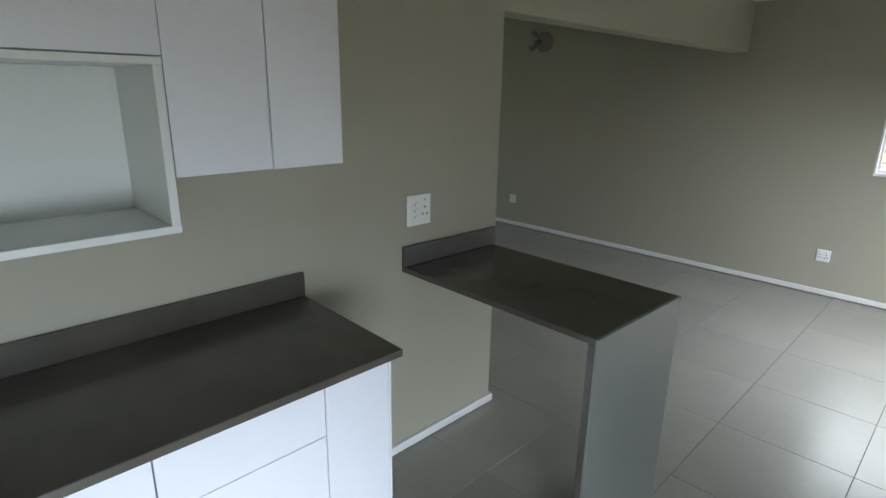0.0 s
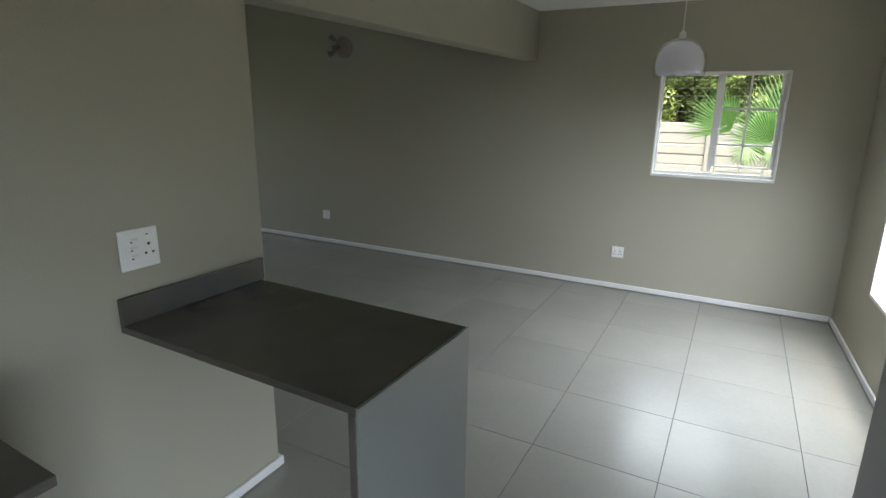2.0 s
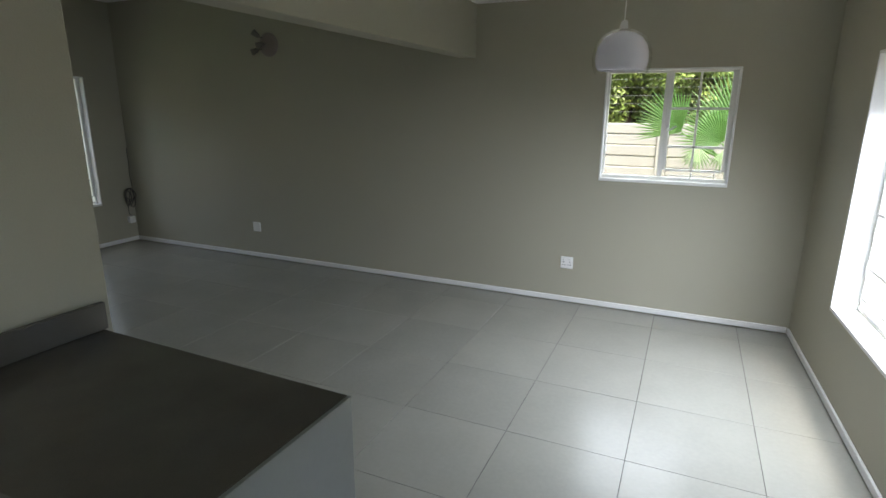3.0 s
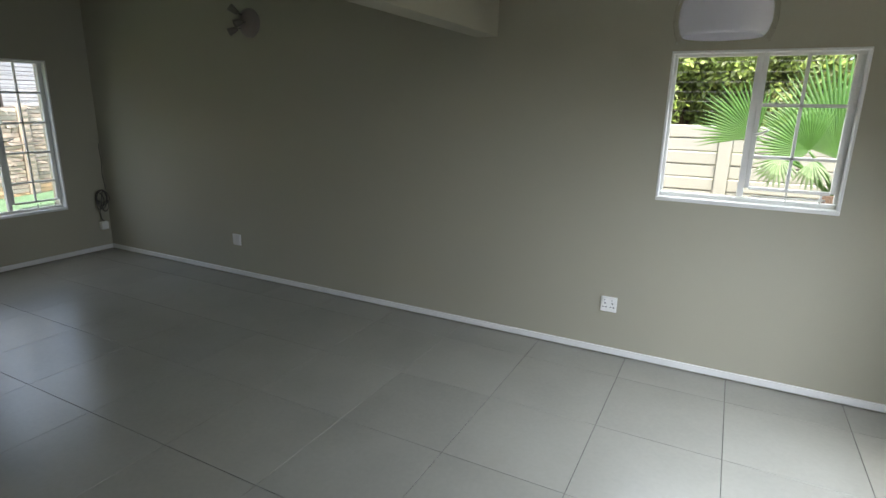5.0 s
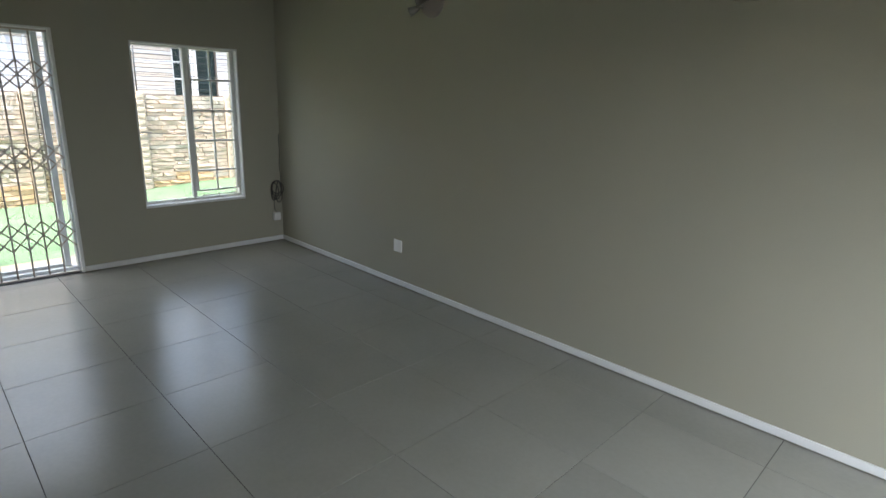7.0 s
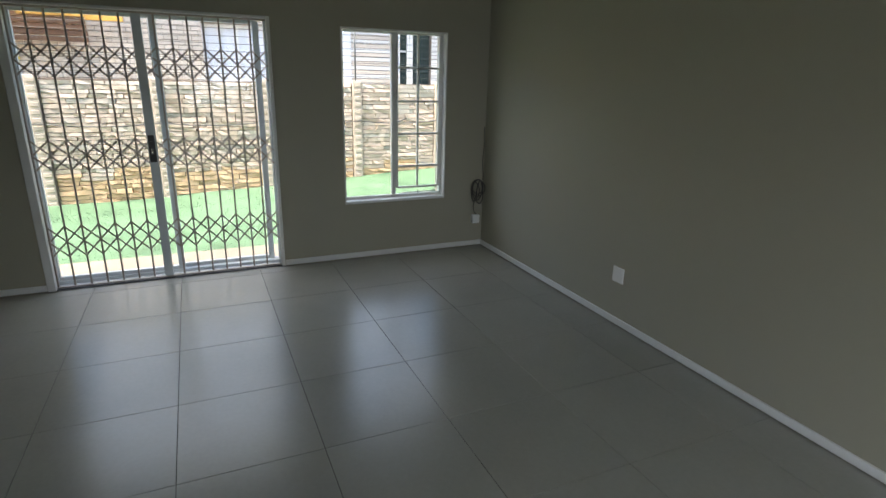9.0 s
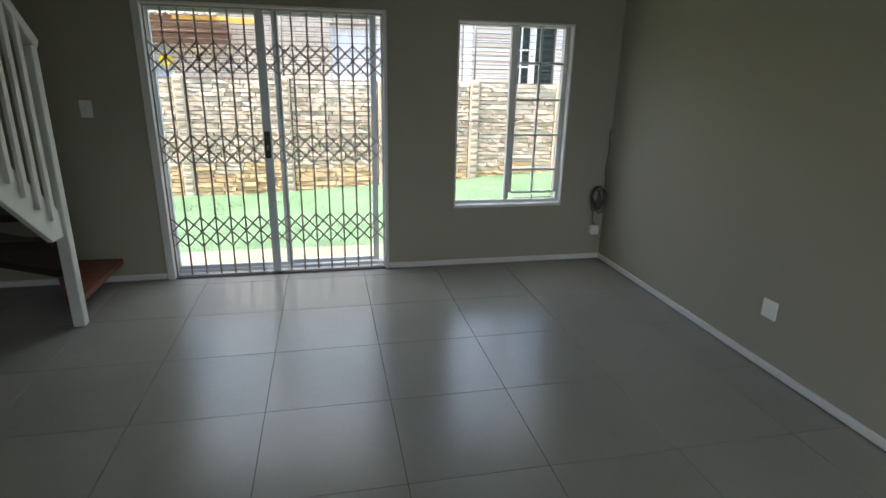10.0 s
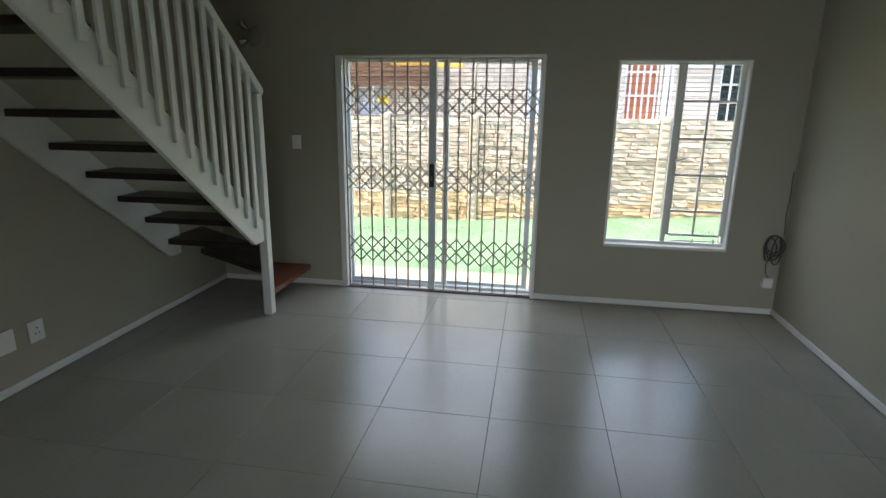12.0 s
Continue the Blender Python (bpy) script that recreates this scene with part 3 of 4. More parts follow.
wall_plate("switch_socket", on_wall("x", 0.0, 1, -0.491, 1.186), 0.135, 0.135,
           [(-0.024, 0.028, 0.030, 0.018), (-0.024, 0.0, 0.030, 0.018), (-0.024, -0.028, 0.030, 0.018), (0.030, 0.046, 0.022, 0.016)],
           [(0.030, 0.012, 0.0052), (0.017, -0.018, 0.0045), (0.043, -0.018, 0.0045)], "white plate with three switches and one socket", "socket")
wall_plate("wall_socket", on_wall("y", N_Y, -1, 0.844, 0.356), 0.104, 0.104, [(-0.024, 0.032, 0.018, 0.012), (0.024, 0.032, 0.018, 0.012)],
           [(-0.024, 0.008, 0.005), (-0.034, -0.018, 0.0045), (-0.014, -0.018, 0.0045), (0.024, 0.008, 0.005), (0.034, -0.018, 0.0045), (0.014, -0.018, 0.0045)],
           "white double socket on a grey wall", "socket")
wall_plate("blank_plate", on_wall("y", N_Y, -1, -2.590, 0.351), 0.10, 0.105, [], [], "white blank cover plate low on the wall", "cover plate")
wall_plate("wall_socket", on_wall("y", S_Y, 1, -2.552, 0.30), 0.10, 0.125, [], [(0, 0.02, 0.005), (-0.012, -0.012, 0.004), (0.012, -0.012, 0.004)],
           "white socket low on the stair wall", "socket")
wall_plate("blank_plate", on_wall("y", S_Y, 1, -2.365, 0.307), 0.10, 0.125, [], [], "white blank plate low on the stair wall", "cover plate")
wall_plate("light_switch", on_wall("x", W_X, 1, -0.469, 1.28), 0.078, 0.118, [(0.0, 0.0, 0.026, 0.045)], [], "white light switch beside the sliding door", "switch")


# ---- lamps ----
def spot_lamp(m, radius, heads, label, rose=M_ROSE, metal=M_NICKEL):
    """A round ceiling rose fixed to a wall, with small swivel spots."""
    c = thing("spot_lamp", m.translation, label, "lamp")
    bm = lathe(bmesh.new(), [(0.001, 0.028), (radius * 0.7, 0.028), (radius * 0.95, 0.020), (radius, 0.008), (radius, 0.0)], 36, m)
    part("rose", bm, rose, c, "round brushed metal rose")
    for (x, y), (dx, dy) in heads:
        s = Vector((x, y, 0.025))
        e = s + Vector((dx * 0.03, dy * 0.03, 0.055))
        arm = part("arm", tube(bmesh.new(), [m @ s, m @ (s + Vector((0, 0, 0.03))), m @ e], 0.006), metal, c)
        way = Vector((dx, dy, 0.55)).normalized()
        turn = way.to_track_quat("Z", "Y").to_matrix().to_4x4()
        mm = m @ Matrix.Translation(e) @ turn
        bm = lathe(bmesh.new(), [(0.001, -0.030), (0.016, -0.030), (0.020, -0.018), (0.026, 0.010), (0.034, 0.045), (0.031, 0.045), (0.022, 0.010), (0.001, 0.004)], 20, mm)
        head = part("spot_head", bm, metal, c)
        bm = lathe(bmesh.new(), [(0.001, 0.036), (0.018, 0.032), (0.024, 0.018), (0.018, 0.012), (0.001, 0.011)], 16, mm)
        part("bulb", bm, M_BULB, head)


spot_lamp(on_wall("y", N_Y, -1, -2.245, 2.240), 0.115, [((-0.055, 0.065), (-0.75, 0.75)), ((-0.02, 0.005), (-0.35, -0.25)), ((-0.075, -0.045), (-0.85, -0.45))], "round metal wall lamp with three swivel spots")
spot_lamp(on_wall("x", W_X, 1, -0.775, 2.13), 0.085, [((-0.04, 0.05), (-0.8, 0.8)), ((-0.05, -0.03), (-0.9, -0.5))], "round metal wall lamp with swivel spots by the stairs", M_GATE, M_CHROME)


def pendant():
    x, y, zb = 1.357, 1.890, 1.824
    c = thing("pendant_lamp", (x, y, CEIL), "pendant lamp with a white inner dome in clear glass", "lamp")
    at = Matrix.Translation((x, y, zb))
    part("cord", tube(bmesh.new(), [(x, y, CEIL - 0.02), (x, y, zb + 0.235)], 0.0024), M_PLASTIC, c)
    part("ceiling_rose", lathe(bmesh.new(), [(0.001, 0.0), (0.05, 0.0), (0.045, -0.02), (0.012, -0.03), (0.001, -0.03)], 24, Matrix.Translation((x, y, CEIL))), M_PLASTIC, c)
    part("lamp_holder", lathe(bmesh.new(), [(0.001, 0.240), (0.012, 0.238), (0.018, 0.224), (0.021, 0.200), (0.027, 0.186), (0.001, 0.186)], 24, at), M_CHROME, c)
    outer = [(0.026, 0.198), (0.062, 0.190), (0.099, 0.168), (0.126, 0.132), (0.140, 0.090), (0.142, 0.050), (0.135, 0.014), (0.126, -0.006), (0.129, -0.009)]
    part("glass_shade", lathe(bmesh.new(), outer, 48, at), M_SHADE, c, "clear glass dome").visible_shadow = False
    dome = [(0.022, 0.188), (0.058, 0.180), (0.092, 0.158), (0.116, 0.122), (0.126, 0.082), (0.126, 0.046), (0.119, 0.018), (0.112, 0.010)]
    back = [(r - 0.003, z - 0.004) for r, z in dome]
    part("inner_shade", lathe(bmesh.new(), dome + back[::-1] + dome[:1], 48, at), M_OPAL, c, "white opal inner shade")
    part("bulb", lathe(bmesh.new(), [(0.001, 0.04), (0.02, 0.045), (0.030, 0.07), (0.026, 0.10), (0.014, 0.13), (0.012, 0.18)], 20, at), M_BULB, c)


pendant()


# ---- loose cable in the corner ----
def cable():
    c = thing("loose_cable", (W_X + 0.02, 3.44, 0.26), "coiled dark cable with a white connector box in the corner", "cable")
    x = W_X + 0.02
    pts = [(x, 3.490, 1.15 - 0.055 * k) for k in range(10)]
    pts = [(px - 0.006 + 0.004 * math.sin(k * 0.9), py - 0.004 * math.sin(k * 1.3), pz) for k, (px, py, pz) in enumerate(pts)]
    part("riser", tube(bmesh.new(), pts, 0.004, 6), M_CABLE, c)
    for j, (a, b, cy, cz) in enumerate(((0.060, 0.100, 3.432, 0.560), (0.042, 0.092, 3.400, 0.545), (0.066, 0.080, 3.430, 0.580), (0.034, 0.112, 3.440, 0.545), (0.052, 0.070, 3.415, 0.600))):
        ring = [(x + 0.012 + 0.010 * j + 0.012 * math.sin(2 * q + j), cy + a * math.sin(q + j), cz + b * math.cos(q + j)) for q in (2 * math.pi * k / 22 for k in range(23))]
        part("coil", tube(bmesh.new(), ring, 0.0052, 6), M_CABLE, c)
    part("tail", tube(bmesh.new(), [(x + 0.01, 3.415, 0.50), (x + 0.012, 3.395, 0.42), (x + 0.010, 3.40, 0.36), (x + 0.01, 3.425, 0.32)], 0.004, 6), M_CABLE, c)
    part("connector_box", block(W_X + 0.001, W_X + 0.050, 3.385, 3.462, 0.235, 0.318, bevel=0.008, segments=2), M_PLASTIC, c, "white connector box")


cable()


# ---- staircase ----
def staircase():
    rise, going = 0.19, 0.235
    nx, ny = -3.79, -0.425                       # newel
    wall_y, out_y = S_Y + 0.002, -0.445
    s = thing("staircase", (nx, -0.8, 0), "open-riser staircase with dark treads and white painted sides", "staircase")

    def prism(pts, z0, z1, bevel=0.006):
        bm = bmesh.new()
        low = [bm.verts.new((px, py, z0)) for px, py in pts]
        bm.faces.new(low)
        ext = bmesh.ops.extrude_face_region(bm, geom=list(bm.faces))
        bmesh.ops.translate(bm, verts=[v for v in ext["geom"] if isinstance(v, bmesh.types.BMVert)], vec=(0, 0, z1 - z0))
        bmesh.ops.bevel(bm, geom=list(bm.edges), offset=bevel, segments=2, affect="EDGES", profile=0.5, clamp_overlap=True)
        return bm

    # three winders round the newel
    cx, cy, xw, yw = nx + 0.03, ny - 0.02, W_X + 0.004, S_Y + 0.004
    part("winder_tread", prism([(cx, cy + 0.05), (xw, cy + 0.05), (xw, cy - 0.42), (cx, cy - 0.03)], rise - 0.045, rise), M_TREAD_RED, s, "worn reddish wooden winder tread")
    part("winder_tread", prism([(cx, cy), (xw, cy - 0.36), (xw, yw), (cx - 0.42, yw), (cx, cy - 0.06)], 2 * rise - 0.045, 2 * rise), M_TREAD, s)
    part("winder_tread", prism([(cx + 0.02, cy - 0.03), (cx - 0.48, yw), (cx + 0.02, yw)], 3 * rise - 0.045, 3 * rise), M_TREAD, s)
    x_of = lambda k: nx + 0.02 + (k - 4) * going
    me = mesh_of("tread", block(-0.03, going + 0.012, wall_y + 0.034, out_y - 0.001, -0.042, 0.0, bevel=0.007, segments=2), M_TREAD)
    for k in range(4, 13):
        piece("tread", me, s, (x_of(k) + 0.015, 0, k * rise + 0.028))

    def sloped(y0, y1, xa, xb, low, high, cut_foot):
        """A side board that follows the pitch."""
        bm = bmesh.new()
        pitch = rise / going
        line = lambda px, off: 4 * rise + (px - (nx + 0.02)) * pitch + off
        prof = [(xa, line(xa, low) if cut_foot is None else cut_foot), (xb, line(xb, low)), (xb, line(xb, high)), (xa, line(xa, high))]
        if cut_foot is not None:
            prof.insert(1, (xa + 0.13, line(xa + 0.13, low)))
            prof[0] = (xa, line(xa + 0.13, low))
        f0 = [bm.verts.new((px, y0, pz)) for px, pz in prof]
        f1 = [bm.verts.new((px, y1, pz)) for px, pz in prof]
        bm.faces.new(f0)
        bm.faces.new(f1[::-1])
        for k in range(len(prof)):
            bm.faces.new((f0[k], f0[(k + 1) % len(prof)], f1[(k + 1) % len(prof)], f1[k]))
        bmesh.ops.bevel(bm, geom=list(bm.edges), offset=0.004, segments=1, affect="EDGES")
        return bm

    part("stringer", sloped(out_y, out_y + 0.035, nx + 0.037, x_of(13) + 0.1, -0.285, -0.02, 0.6), M_STAIR, s, "white painted outer stair side")
    part("wall_stringer", sloped(wall_y, wall_y + 0.032, nx - 0.10, x_of(13) + 0.1, -0.345, -0.02, 0.6), M_STAIR, s, "white painted wall-side stair board")
    part("newel_post", block(nx - 0.034, nx + 0.034, ny - 0.034, ny + 0.034, 0.0, 1.66, bevel=0.005), M_STAIR, s)
    # handrail
    bm = bmesh.new()
    pitch = rise / going
    xa, xb = nx - 0.045, x_of(12)
    za = 1.665
    zb = za + (xb - xa) * pitch
    box(bm, 0, math.hypot(xb - xa, zb - za), -0.040, 0.040, -0.03, 0.03, bevel=0.010, segments=3)
    bm.transform(Matrix.Translation((xa, ny, za)) @ Matrix.Rotation(-math.atan2(zb - za, xb - xa), 4, "Y"))
    part("handrail", bm, M_STAIR, s)
    # balusters stand on the outer face of the side board
    n = 14
    for k in range(n):
        bx = -3.640 + 0.1155 * k
        foot = 4 * rise + (bx - (nx + 0.02)) * pitch - 0.145
        head = za + (bx - xa) * pitch - 0.02
        part("baluster", block(bx - 0.022, bx + 0.022, out_y + 0.036, out_y + 0.058, foot, head, bevel=0.003), M_STAIR, s)


staircase()


# ---- outdoors: ground, lawn ----
def ground_z(x, y):
    """The lot falls a little from the house and rises to the north."""
    if x > -4.9:
        return -0.32
    away = min(1.0, max(0.0, (-5.7 - x) / 3.3))
    return -0.165 + away * (-0.10 + 0.058 * max(0.0, min(y, 8.0)))


structure("ground", block(-900, 900, -900, 900, -1.0, -0.36), M_SOIL, "pale bare earth round the houses", "ground")
structure("pavement", block(-5.75, W_X - WALL, -6.0, 9.0, -0.36, -0.155, bevel=0.01), M_PAVING, "sandy concrete strip outside the sliding door", "paving")


def lawn():
    nx, ny = 24, 60
    xs, ys = np.linspace(-5.74, -9.2, nx), np.linspace(-6.0, 10.0, ny)
    verts = [(x, y, ground_z(x, y) + 0.012 * noise.noise((x * 1.3, y * 1.3, 0))) for x in xs for y in ys]
    faces = [(i * ny + j, i * ny + j + 1, (i + 1) * ny + j + 1, (i + 1) * ny + j) for i in range(nx - 1) for j in range(ny - 1)]
    me = bpy.data.meshes.new("lawn")
    me.from_pydata(verts, [], faces)
    me.materials.append(M_LAWN)
    tagged(new("lawn", me), "bright green short garden lawn before a stone wall", "lawn", "", "stuff")
    rng = np.random.default_rng(4)
    n = 26000
    x, y = rng.uniform(-9.1, -5.76, n), rng.uniform(-3.5, 7.0, n)
    a, h, lean = rng.uniform(0, 2 * np.pi, n), rng.uniform(0.014, 0.028, n), rng.uniform(-0.022, 0.022, (n, 2))
    v, f = [], []
    for i in range(n):
        z = ground_z(x[i], y[i]) - 0.008
        c, s = 0.004 * math.cos(a[i]), 0.004 * math.sin(a[i])
        v += [(x[i] - c, y[i] - s, z), (x[i] + c, y[i] + s, z), (x[i] + lean[i, 0], y[i] + lean[i, 1], z + h[i])]
        f.append((3 * i, 3 * i + 1, 3 * i + 2))
    me = bpy.data.meshes.new("grass_blades")
    me.from_pydata(v, [], f)
    me.materials.append(M_BLADE)
    tagged(new("grass_blades", me), "short bright green grass blades on the lawn", "grass", "", "stuff")


lawn()


# ---- the neighbour's house ----
def house():
    X, y0, y1 = -11.5, -9.0, 11.0
    h = thing("neighbour_house", (X - 3, 1.0, -0.36), "neighbouring pale face-brick house behind the stone wall", "house")
    holes = [(-2.25, -1.50, 1.30, 2.06), (1.31, 2.55, 1.10, 2.42), (3.20, 3.90, 0.9, 2.55), (4.93, 5.86, 1.35, 2.60)]
    part("wall", slab_with_openings("x", X - 0.25, X, y0, y1, -0.36, 3.3, holes), M_HOUSEMORTAR, h, "recessed mortar of the brick wall")
    # brick courses, proud of the mortar
    rng = random.Random(8)
    courses = {"tan": ([], []), "white": ([], [])}
    course, length = 0.085, 0.23
    for r in range(14, 43):
        z = -0.36 + r * course
        y = -4.5 - (length / 2 if r % 2 else 0)
        while y < 8.5:
            step = length if y < 2.5 else 2.9
            a, b = y + 0.003, y + step - 0.003
            y += step
            spans = [(a, b)]
            for u0, u1, v0, v1 in holes:
                if v0 - course < z < v1:
                    spans = [q for p, w in spans for q in ((p, min(w, u0)), (max(p, u1), w)) if q[1] - q[0] > 0.02]
            verts, faces = courses["white" if a > 2.62 else "tan"]
            for p, w in spans:
                k = len(verts)
                d = 0.010 + 0.006 * rng.random()
                for xx, e in ((X, 0), (X + d, 0.003)):
                    verts += [(xx, p + e, z + 0.006 + e), (xx, w - e, z + 0.006 + e), (xx, w - e, z + course - 0.004 - e), (xx, p + e, z + course - 0.004 - e)]
                faces += [(k + 4, k + 5, k + 6, k + 7)] + [(k + q, k + (q + 1) % 4, k + 4 + (q + 1) % 4, k + 4 + q) for q in range(4)]
    for tone, mat, words in (("tan", M_HOUSE, "pale tan face bricks in running courses"), ("white", M_HOUSEWHITE, "whitewashed bricks in running courses")):
        verts, faces = courses[tone]
        me = bpy.data.meshes.new("brick_courses")
        me.from_pydata(verts, [], faces)
        me.materials.append(mat)
        ob = new("brick_courses", me)
        ob.parent = h
        ob.matrix_parent_inverse = h.matrix_basis.inverted()
        tagged(ob, words, kind="stuff")

    def house_window(u, mat, bars_y, bars_z, mat_frame, nm="window"):
        u0, u1, z0, z1 = u
        w = part(nm, block(X - 0.16, X - 0.14, u0, u1, z0, z1), mat, h)
        f = 0.05
        for a, b, c, d in ((u0, u1, z1 - f, z1), (u0, u1, z0, z0 + f), (u0, u0 + f, z0 + f, z1 - f), (u1 - f, u1, z0 + f, z1 - f)):
            part("frame", block(X - 0.12, X - 0.06, a, b, c, d, bevel=0.004), mat_frame, w)
        for y in bars_y:
            part("bar", block(X - 0.10, X - 0.075, y - 0.018, y + 0.018, z0 + f, z1 - f), mat_frame, w)
        for z in bars_z:
            part("bar", block(X - 0.105, X - 0.08, u0 + f, u1 - f, z - 0.018, z + 0.018), mat_frame, w)

    house_window(holes[0], M_BLUEPANE, [-1.87], [], M_STEEL)
    house_window(holes[1], M_CURTAIN, [1.62, 1.93, 2.24], [], M_STEEL)
    house_window(holes[2], M_ORANGE, [3.32, 3.44, 3.56, 3.68, 3.80], [1.86, 2.3], M_STEEL)
    house_window((4.93, 5.38, 1.35, 2.60), M_DARKGLASS, [5.15], [1.75, 2.08], M_STEEL)
    part("shutter_frame", block(X - 0.12, X - 0.02, 5.38, 5.44, 1.35, 2.60), M_STEEL, h)
    sh = part("shutter", block(X - 0.12, X - 0.08, 5.44, 5.84, 1.35, 2.60), M_DARKGLASS, h, "dark green shutter")
    for k in range(14):
        part("slat", block(X - 0.08, X - 0.06, 5.46, 5.82, 1.40 + 0.085 * k, 1.455 + 0.085 * k, bevel=0.004), M_DARKGLASS, sh)
    part("white_pier", block(X - 0.02, X + 0.03, 3.92, 4.08, -0.36, 3.3, bevel=0.005), M_CURTAIN, h, "white downpipe cover")
    # low timber porch roof
    for k in range(5):
        part("fascia_board", block(X + 0.55 - 0.04 * k, X + 0.60 - 0.04 * k, -5.5, -0.42, 2.345 - 0.088 * k, 2.424 - 0.088 * k, bevel=0.006), M_TIMBER, h)
    part("porch_beam", block(X + 0.42, X + 0.52, -0.42, 0.12, 2.33, 2.43, bevel=0.006), M_YELLOW, h, "yellow varnished beam")
    part("porch_beam", block(X + 0.605, X + 0.63, -1.30, -0.40, 2.365, 2.425, bevel=0.006), M_YELLOW, h, "yellow varnished board")
    bm = bmesh.new()
    cols = []
    for k in range(221):
        y = -6.0 + 5.4 * k / 220
        z = 0.028 * math.sin(y * 2 * math.pi / 0.16)
        cols.append([bm.verts.new((X + 0.72, y, 2.465 + z)), bm.verts.new((X - 1.2, y, 2.68 + z))])
    for a, b in zip(cols, cols[1:]):
        bm.faces.new((a[0], b[0], b[1], a[1]))
    bmesh.ops.solidify(bm, geom=list(bm.faces), thickness=0.012)
    part("porch_roof", bm, M_ROOF, h, "pale corrugated roof sheet")
    bm = bmesh.new()
    for a, b, c in (((X + 0.4, y0 - 0.4, 3.3), (X + 0.4, y1 + 0.4, 3.3), 0), ((X - 4, y0 - 0.4, 5.0), (X - 4, y1 + 0.4, 5.0), 0), ((X - 8.2, y0 - 0.4, 3.3), (X - 8.2, y1 + 0.4, 3.3), 0)):
        bm.verts.new(a)
        bm.verts.new(b)
    bm.verts.ensure_lookup_table()
    v = bm.verts
    bm.faces.new((v[0], v[1], v[3], v[2]))
    bm.faces.new((v[2], v[3], v[5], v[4]))
    bmesh.ops.solidify(bm, geom=list(bm.faces), thickness=0.12)
    part("roof", bm, M_ROOF, h, "pitched roof")
    part("back_wall", block(X - 8, X - 0.25, y0, y1, -0.36, 3.3), M_HOUSEMORTAR, h)
    s = thing("warning_sign", (X + 0.03, -1.62, 1.72), "small yellow diamond sign hanging by a window", "sign")
    bm = block(-0.006, 0.006, -0.10, 0.10, -0.10, 0.10, bevel=0.003)
    bm.transform(Matrix.Translation((X + 0.04, -1.62, 1.72)) @ Matrix.Rotation(radians(45), 4, "X"))
    part("plate", bm, M_SIGN, s)


house()


# ---- cream precast fence and planting to the north ----
def precast_fence():
    y = 6.6
    f = thing("precast_fence", (1.4, y, -0.36), "cream precast concrete fence with horizontal boards and posts", "fence")
    posts = [1.37 + 1.85 * k for k in range(-4, 4)]
    post = mesh_of("post", block(-0.065, 0.065, -0.075, 0.075, -0.36, 1.50, bevel=0.012, segments=2), M_PRECAST)
    for x in posts:
        piece("post", post, f, (x, y, 0))
    bm = bmesh.new()
    box(bm, 0.066, 1.784, -0.028, 0.028, 0.0, 0.135, bevel=0.010, segments=1)
    board = mesh_of("board", bm, M_PRECAST)
    for x in posts[:-1]:
        for k in range(13):
            piece("board", board, f, (x, y + (0.006 if k % 2 else 0), 1.453 - 0.14 * (k + 1) + 0.006))
    w = thing("electric_fence", (1.4, y, 1.5), "thin electric fence wires above the cream fence", "fence")
    for k in range(6):
        part("wire", tube(bmesh.new(), [(-6, y, 1.60 + 0.10 * k), (8, y, 1.60 + 0.10 * k)], 0.0022, 5), M_WIRE, w)
    for x in posts[1::2]:
        part("upright", tube(bmesh.new(), [(x, y, 1.49), (x, y, 2.2)], 0.010, 6), M_WIRE, w)


precast_fence()


def leaf_mesh(name, centers, per, size, seed, mat):
    """Many small bent leaves gathered in clumps."""
    rng = np.random.default_rng(seed)
    v, f = [], []
    for cx, cy, cz, r in centers:
        for _ in range(per):
            d = rng.normal(size=3)
            d /= np.linalg.norm(d)
            p = np.array((cx, cy, cz)) + d * r * rng.uniform(0.45, 1.0) ** 0.5
            a = rng.normal(size=3)
            a /= np.linalg.norm(a)
            b = np.cross(a, d)
            b /= max(1e-6, np.linalg.norm(b))
            s = size * rng.uniform(0.6, 1.4)
            k = len(v)
            v += [tuple(p - a * s), tuple(p + b * s * 0.45 + d * s * 0.15), tuple(p + a * s), tuple(p - b * s * 0.45 + d * s * 0.15)]
            f += [(k, k + 1, k + 2), (k, k + 2, k + 3)]
    me = bpy.data.meshes.new(name)
    me.from_pydata(v, [], f)
    me.materials.append(mat)
    return me


